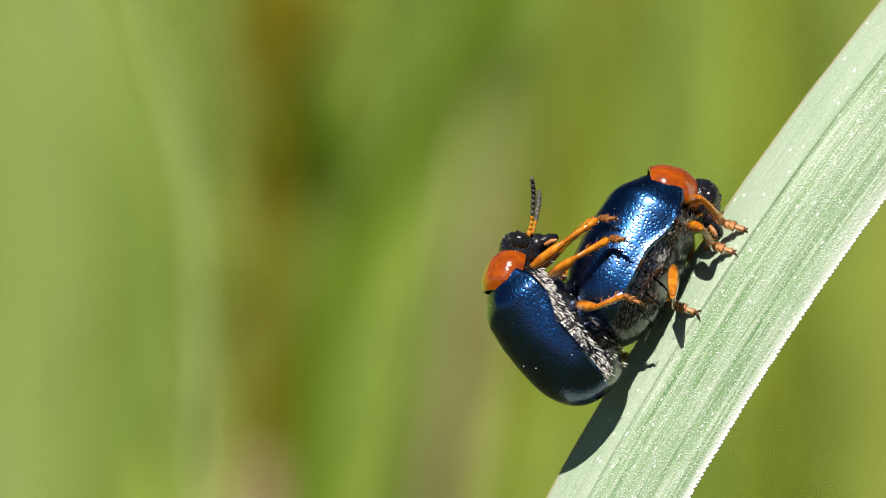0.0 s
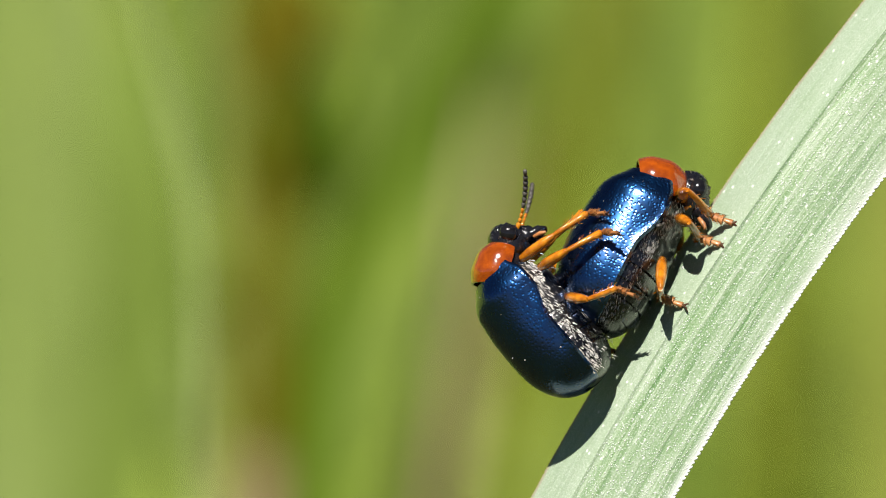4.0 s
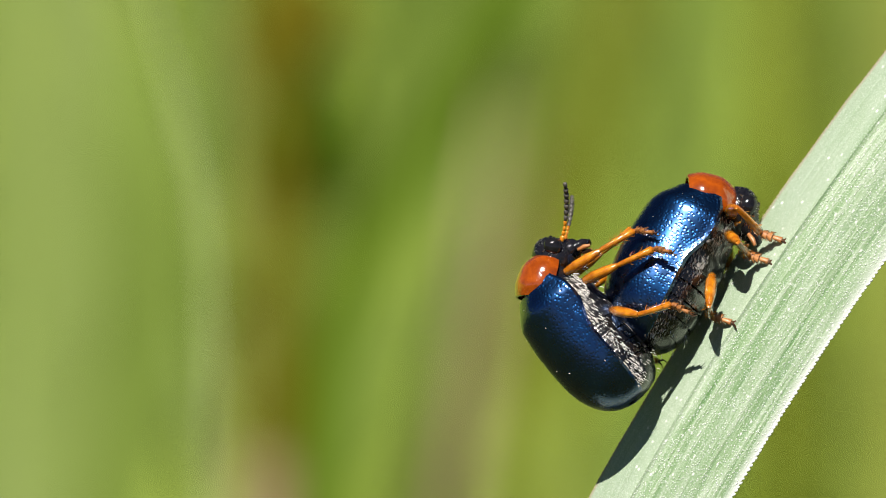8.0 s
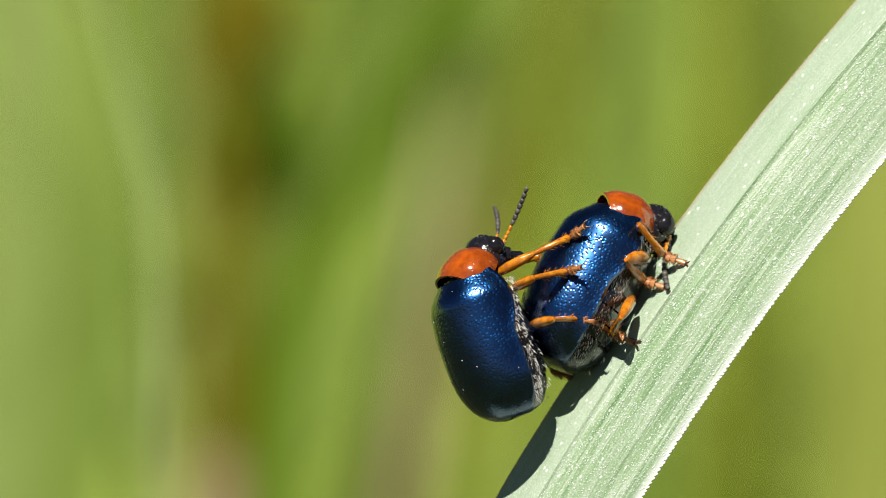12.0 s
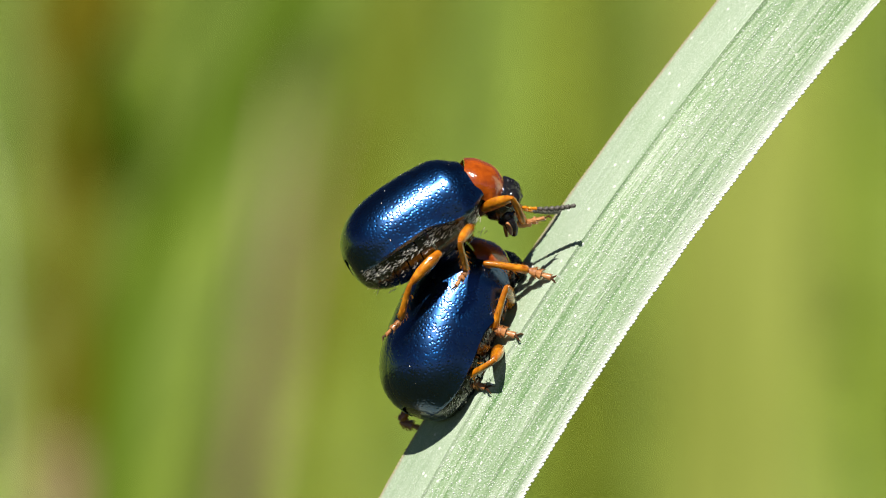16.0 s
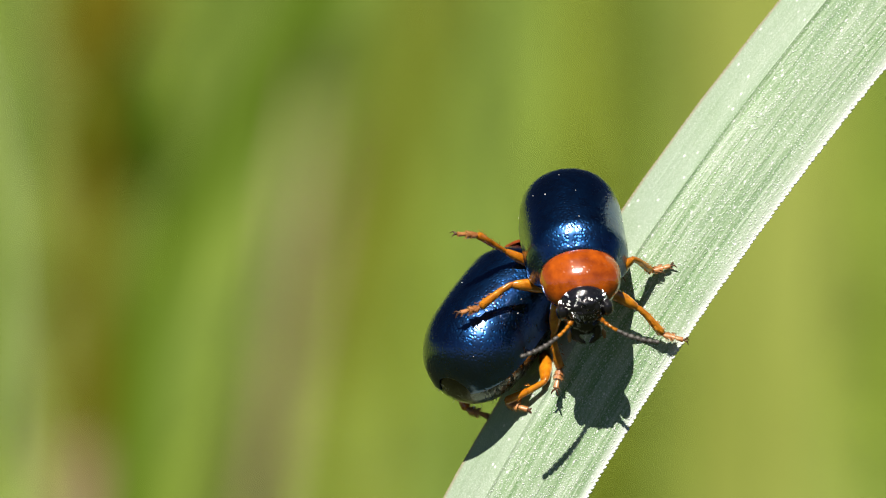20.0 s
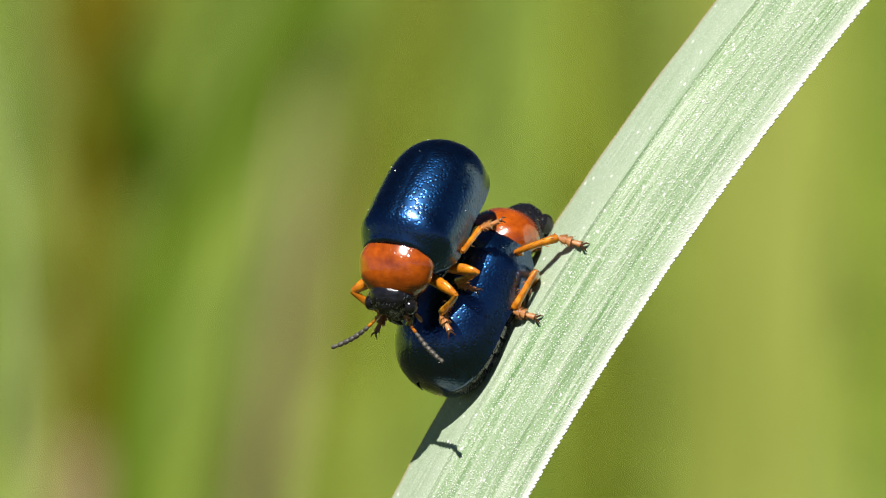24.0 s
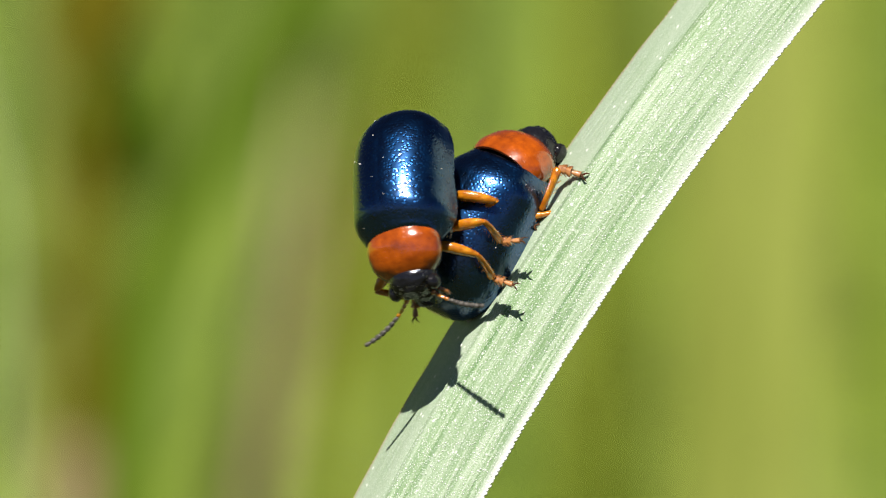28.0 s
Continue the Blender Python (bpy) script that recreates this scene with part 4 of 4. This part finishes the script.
UPPER_FEET = {  # seconds, x, y, z in mm from the blade, how firmly
    ('front', -1): [
        (0, -1.611, -0.5, 3.556, 1), (9.5, -1.389, -0.5, 3.489, 1), (10.4, -1.644, -0.5, 3.536, 1), (11.5, -1.422, -0.5, 3.533, 1),
        (13.5, -1.644, -0.6, 2.767, 0.5), (14.6, -1.427, -0.5, 3.044, 0), (14.85, -2.138, -0.9, 2.289, 0.9), (15, -2.044, -0.9, 2.289, 1),
        (15.5, -1.978, -0.9, 1.889, 1), (15.75, -1.678, -0.9, 2.389, 0), (18.7, -0.58, -0.5, 2.433, 0), (19, 0.589, -0.319, 1.189, 1),
        (19.25, 0.628, -0.336, 0.683, 1), (19.5, -1, -0.284, -0.522, 1), (20, -1.056, -0.28, -0.533, 1), (20.5, -1.122, -0.27, -0.467, 1),
        (21, -1.7, -0.3, -0.533, 1), (21.5, -1.689, -0.3, -0.522, 1), (22, -2.856, -1.3, 0.256, 1), (22.5, -2.756, -1.3, 0.3, 1),
        (23.2, -2.686, -1.3, 0.703, 0), (26.6, -2.711, -1, 0.918, 0), (26.9, -2.689, -0.8, 1.171, 1), (27, -2.756, -0.8, 1.278, 1),
        (27.3, -2.847, -0.8, 1.149, 1), (27.7, -2.987, -0.8, 1.247, 0), (28, -2.987, -0.8, 1.247, 0),
    ],
    ('middle', -1): [
        (0, -1.789, -0.9, 2.9, 1), (9.5, -1.556, -0.9, 2.811, 1), (10.4, -1.922, -0.9, 2.736, 1), (11.5, -1.589, -0.9, 2.767, 1),
        (13.5, -1.867, -0.9, 1.878, 0.6), (14.6, -1.427, -0.5, 2.044, 0), (14.85, -3.293, -0.7, 1.356, 0.9), (15, -3.2, -0.7, 1.356, 1),
        (15.45, -3.12, -0.7, 1.007, 1), (15.7, -1.671, -0.9, 1.729, 0), (16, -1.678, -0.9, 2.289, 1), (16.5, -2.089, -0.9, 1.989, 1),
        (16.9, -2.338, -0.5, 0.967, 0), (18.6, -0.062, -0.8, 1.744, 0), (18.9, -0.26, -0.019, 1.811, 1), (19.15, -0.321, 0.016, 1.754, 1),
        (19.4, -2.493, -0.8, 1.549, 0), (20, -2.944, -0.9, 1.6, 1), (20.5, -3.011, -0.9, 1.478, 1), (21, -2.922, -0.9, 1.411, 0),
        (26.6, -2.933, -0.8, 1.473, 0), (26.9, -2.933, -0.8, 1.727, 1), (27, -2.978, -0.8, 1.844, 1), (27.3, -3.102, -0.8, 1.704, 1),
        (27.7, -3.209, -0.8, 1.58, 0), (28, -3.209, -0.8, 1.58, 0),
    ],
    ('hind', -1): [
        (0, -1.456, -0.9, 1.644, 1), (9.5, -1.233, -0.9, 1.611, 1), (10.4, -1.367, -0.9, 1.602, 1), (11.5, -1.122, -0.9, 1.622, 1),
        (13.5, -1.867, -0.9, 0.989, 0), (15.7, -2.893, -0.4, 1.284, 0), (16, -3.022, -0.4, 1.333, 1), (16.5, -3.367, -0.4, 1.1, 1),
        (16.9, -3.56, -0.4, 0.522, 0), (18.6, -1.84, -0.9, 2.744, 0), (18.9, -2.038, -0.9, 2.811, 1), (19.15, -2.077, -0.9, 2.81, 1),
        (19.5, -2.833, -0.8, 2.978, 0), (20, -3.011, -0.8, 3.144, 1), (20.3, -2.949, -0.8, 3.102, 1), (20.8, -2.802, -0.8, 2.993, 0),
        (28, -2.802, -0.8, 2.993, 0),
    ],
    ('front', 1): [
        (0, -2.056, 0.5, 3.344, 1), (9.5, -1.811, 0.5, 3.278, 1), (10.4, -2.011, 0.5, 3.336, 1), (11.5, -1.789, 0.5, 3.333, 1),
        (13.5, -2.2, 0.5, 1.878, 0), (13.8, -3.393, 2, 1.998, 0.5), (13.9, -3.347, 2.2, 2.193, 1), (14.3, -3.124, 2.2, 2.213, 1),
        (14.6, -2.871, 0.5, 2.711, 0), (18.6, 0.493, -1, 3.3, 0), (19, 1.667, -0.018, 4.589, 1), (19.25, 1.794, -0.303, 3.35, 1),
        (19.5, 1.833, -0.35, 1.533, 1), (20, 1.811, -0.35, 0.8, 1), (20.5, 1.844, -0.35, 1.011, 1), (21, -0.478, -1, 1.411, 0),
        (24, -1.828, -1.1, 0.925, 0.5), (24.5, -1.8, -1.2, 0.667, 1), (25, -1.789, -1.2, 0.611, 1), (26, -1.756, -1.2, 0.444, 1),
        (26.3, -2.078, -1.2, 1.456, 0), (26.9, 0.756, -0.312, 1.616, 0.5), (27, 0.911, -0.318, 1.7, 1), (27.3, 0.653, -0.302, 1.704, 1),
        (27.7, -0.209, -0.8, 1.136, 1), (28, -0.467, -0.8, 1.133, 1),
    ],
    ('middle', 1): [
        (0, -2.089, 0.6, 2.844, 1), (9.5, -1.867, 0.6, 2.778, 1), (10.4, -2.089, 0.6, 2.836, 1), (11.5, -1.867, 0.6, 2.833, 1),
        (13.5, -2.2, 0.3, 1.878, 0), (13.8, -3.727, 2, 1.553, 0.5), (13.9, -3.658, 2, 1.704, 1), (14.3, -3.436, 2, 1.724, 1),
        (14.6, -3.093, 0.5, 2.044, 0), (19, 1.089, -1, 2.5, 0), (19.5, 1.278, -0.311, 2.422, 1), (20, 1.2, -0.302, 2.511, 1),
        (20.5, 1.267, -0.303, 2.589, 1), (21, -0.478, -1, 2.078, 0), (24, -1.494, -1.1, 1.925, 0.5), (24.5, -1.422, -1.2, 1.833, 1),
        (25, -1.389, -1.2, 1.867, 1), (26, -1.311, -1.2, 1.756, 1), (26.3, -1.744, -1.2, 2.622, 0), (27.7, -0.431, -0.8, 2.024, 0.5),
        (28, -0.322, -0.8, 2, 1),
    ],
    ('hind', 1): [
        (0, -1.978, 0.7, 1.511, 1), (9.5, -1.756, 0.7, 1.456, 1), (10.4, -2.256, 0.7, 0.891, 1), (11.5, -1.922, 0.8, 0.644, 1),
        (13.5, -2.2, 0.3, 1.878, 0), (13.8, -4.06, 2, 0.998, 0.5), (13.9, -3.924, 1.8, 1.06, 1), (14.3, -3.702, 1.8, 1.08, 1),
        (14.6, -3.316, 0.5, 1.6, 0), (22, -1.3, -0.8, 3.022, 0), (24.5, -1.167, -1, 3.167, 1), (25, -1.178, -1, 3.167, 1),
        (26, -1.144, -1, 3.056, 1), (26.3, -1.467, -1, 3.9, 0), (28, -1.467, -1, 3.9, 0),
    ],
}


LOWER_FEELERS = [  # seconds, lowered and spread by so many degrees
    (0, 140, 0), (11.5, 140, 0), (13.5, -20, 0), (13.8, -115, 0), (14.4, -115, 0), (15, 60, 0), (16.5, 100, 0), (17, 135, 0), (17.4, 120, 0),
    (17.75, -54, 0), (18.2, -54, 0), (18.6, 100, 0), (28, 100, 0),
]
UPPER_FEELERS = [
    (0, -3, 0), (4.5, 2, 0), (4.9, -21, 0), (5.3, 1, 0), (8, -3, 0), (9.8, -17, 0), (10.1, -9, 0), (11.5, -9, 0), (13.5, -30, 0), (18.8, 10, 0),
    (20, 15, 25), (21, 10, 42), (22.5, 10, 62), (24.5, 10, 2), (27.3, 5, 0), (28, 5, 28),
]


def between(rows, t):
    """Values of a table at the time t."""
    for a, b in zip(rows, rows[1:]):
        if a[0] <= t <= b[0]:
            u = (t - a[0]) / (b[0] - a[0])
            return [p + (q - p) * u for p, q in zip(a[1:], b[1:])]
    return list(rows[-1][1:])


def leaf_at(t):
    x, z, lean = between(LEAF_ROWS, t)
    return pose(x * MM, 0, EYE_HEIGHT + z * MM, 0, lean, 0)


TWIST = [(0, 0), (22.5, 0), (24.5, 6), (28, 8)]   # seconds, degrees by which the blade turns about its ridge


def blade_at(t):
    """The blade's pose, twisted about its ridge."""
    ridge = blade_point(1.0, CREASE) * MM
    along = (blade_point(1.5, CREASE) - blade_point(0.5, CREASE)).normalized()
    turn = Matrix.Rotation(-radians(between(TWIST, t)[0]), 4, along)
    return leaf_at(t) @ Matrix.Translation(ridge) @ turn @ Matrix.Translation(-ridge)


def heading_matrix(x, y, z, h, e, r):
    """A body at (x, y, z) mm: head towards h (counter-clockwise from the right), tilted e towards the viewer, back rolled by r."""
    h, e, r = radians(h), radians(e), radians(r)
    f = Vector((math.cos(e) * math.cos(h), -math.sin(e), math.cos(e) * math.sin(h)))
    left = Vector((-math.sin(h), 0, math.cos(h)))
    front = left.cross(f) * -1
    if front.y > 0:
        front = -front
    d = front * math.cos(r) + left * math.sin(r)
    s = d.cross(f)
    m = Matrix((f, s, d)).transposed().to_4x4()
    m.translation = Vector((x, y, z)) * MM
    return m


def body_at(rows, t):
    for a, b in zip(rows, rows[1:]):
        if a[0] <= t <= b[0]:
            u = (t - a[0]) / (b[0] - a[0])
            break
    else:
        a = b = rows[-1]
        u = 0
    ma, mb = heading_matrix(*a[1:7]), heading_matrix(*b[1:7])
    q = ma.to_quaternion().slerp(mb.to_quaternion(), u)
    return Matrix.LocRotScale(ma.translation.lerp(mb.translation, u), q, None), a[7] + (b[7] - a[7]) * u


def aim(p, d, up):
    """A limb's pose: at p, its x along d."""
    x = d.normalized()
    y = up.cross(x)
    y = y.normalized() if y.length > 1e-5 else Vector((0, 1, 0))
    m = Matrix((x, y, x.cross(y))).transposed().to_4x4()
    m.translation = p * MM
    return m


def leg_poses(hip, tiptoe, fe, ti, ta, side, lift=0.75, flat=None, own=0.0):
    """Thigh, shin and foot so that the toes end at tiptoe (mm in the body's space), lying along flat as far as they stand firmly."""
    far = tiptoe - hip
    toe = (far.normalized() * 0.55 + Vector((far.x, far.y, 0)).normalized() * 0.6).normalized()
    if flat:
        toe = (toe * (1 - own) + flat * own).normalized()
    v = tiptoe - toe * ta - hip
    n = min(max(v.length, abs(fe - ti) + 0.06), (fe + ti) * 0.985)
    v = v.normalized() * n
    a = math.acos(max(-1, min(1, (fe * fe + n * n - ti * ti) / (2 * fe * n))))
    out = Vector((0.1, side * 0.9, lift))
    out = (out - v.normalized() * out.dot(v.normalized())).normalized()
    knee = hip + v.normalized() * fe * math.cos(a) + out * fe * math.sin(a)
    ankle = hip + v
    return aim(hip, knee - hip, out), aim(knee, ankle - knee, out), aim(ankle, toe, Vector((0, 0, 1)))


def times():
    ts = [0.25 * i for i in range(54)] + [13.5 + 0.1 * i for i in range(15)] + [15 + 0.2 * i for i in range(25)]
    ts += [20 + 0.25 * i for i in range(22)] + [25.5 + 0.1 * i for i in range(15)] + [27 + 0.2 * i for i in range(6)]
    return sorted(set(round(t, 3) for t in ts if t <= 28))


def move_beetle(made, rows, feet, lifts, toes=None):
    k = made["k"]
    tracks = {ob: [] for ob in (made["root"], made["shield"], made["head"])}
    for t in times():
        leaf = leaf_at(t)
        local, neck = body_at(rows, t)
        body = leaf @ local
        tracks[made["root"]].append((t, body))
        reach = max(0.0, math.sin(radians(neck)))     # the neck stretches as it bends
        bent = Matrix.Translation((HINGE + Vector((0.17, 0, -0.03)) * reach) * k * MM) @ pose(0, 0, 0, 0, neck, 0)
        tracks[made["shield"]].append((t, bent))
        head = bent @ Matrix.Translation(NAPE * k * MM) @ pose(0, 0, 0, 0, 20, 0)
        tracks[made["head"]].append((t, head))
        lift, spread = between(lifts, t)
        for side in (1, -1):
            base, at = made["feeler%d" % side]
            turn = head @ Matrix.Translation(at) @ pose(0, 0, 0, 0, lift, side * spread)
            tracks.setdefault(base, []).append((t, turn))
        back = local.inverted()
        for (lname, side), (objs, hip, fe, ti, ta) in made["legs"].items():
            rest = Vector(LEG_SPREAD[lname])
            rest = Vector((rest.x, rest.y * side, rest.z)) * k
            spot = feet.get((lname, side))
            foot, own = rest, 0.0
            if spot:
                x, y, z, own = between(spot, t)
                foot = (back @ (Vector((x, y, z)) * MM)) / MM * own + rest * (1 - own)
            for ob, m in zip(objs, leg_poses(hip, foot, fe, ti, ta, side, 0.1 if toes and lname == "hind" else 0.75, toes and back.to_3x3() @ toes, own)):
                tracks.setdefault(ob, []).append((t, m))
    for ob, track in tracks.items():
        walk(ob, track)


def motions():
    walk(grass_blade, [(t, blade_at(t)) for t in times()])
    move_beetle(lower, LOWER_ROWS, LOWER_FEET, LOWER_FEELERS, Vector((0.90, -0.25, -0.30)).normalized())
    move_beetle(upper, UPPER_ROWS, UPPER_FEET, UPPER_FEELERS)


motions()
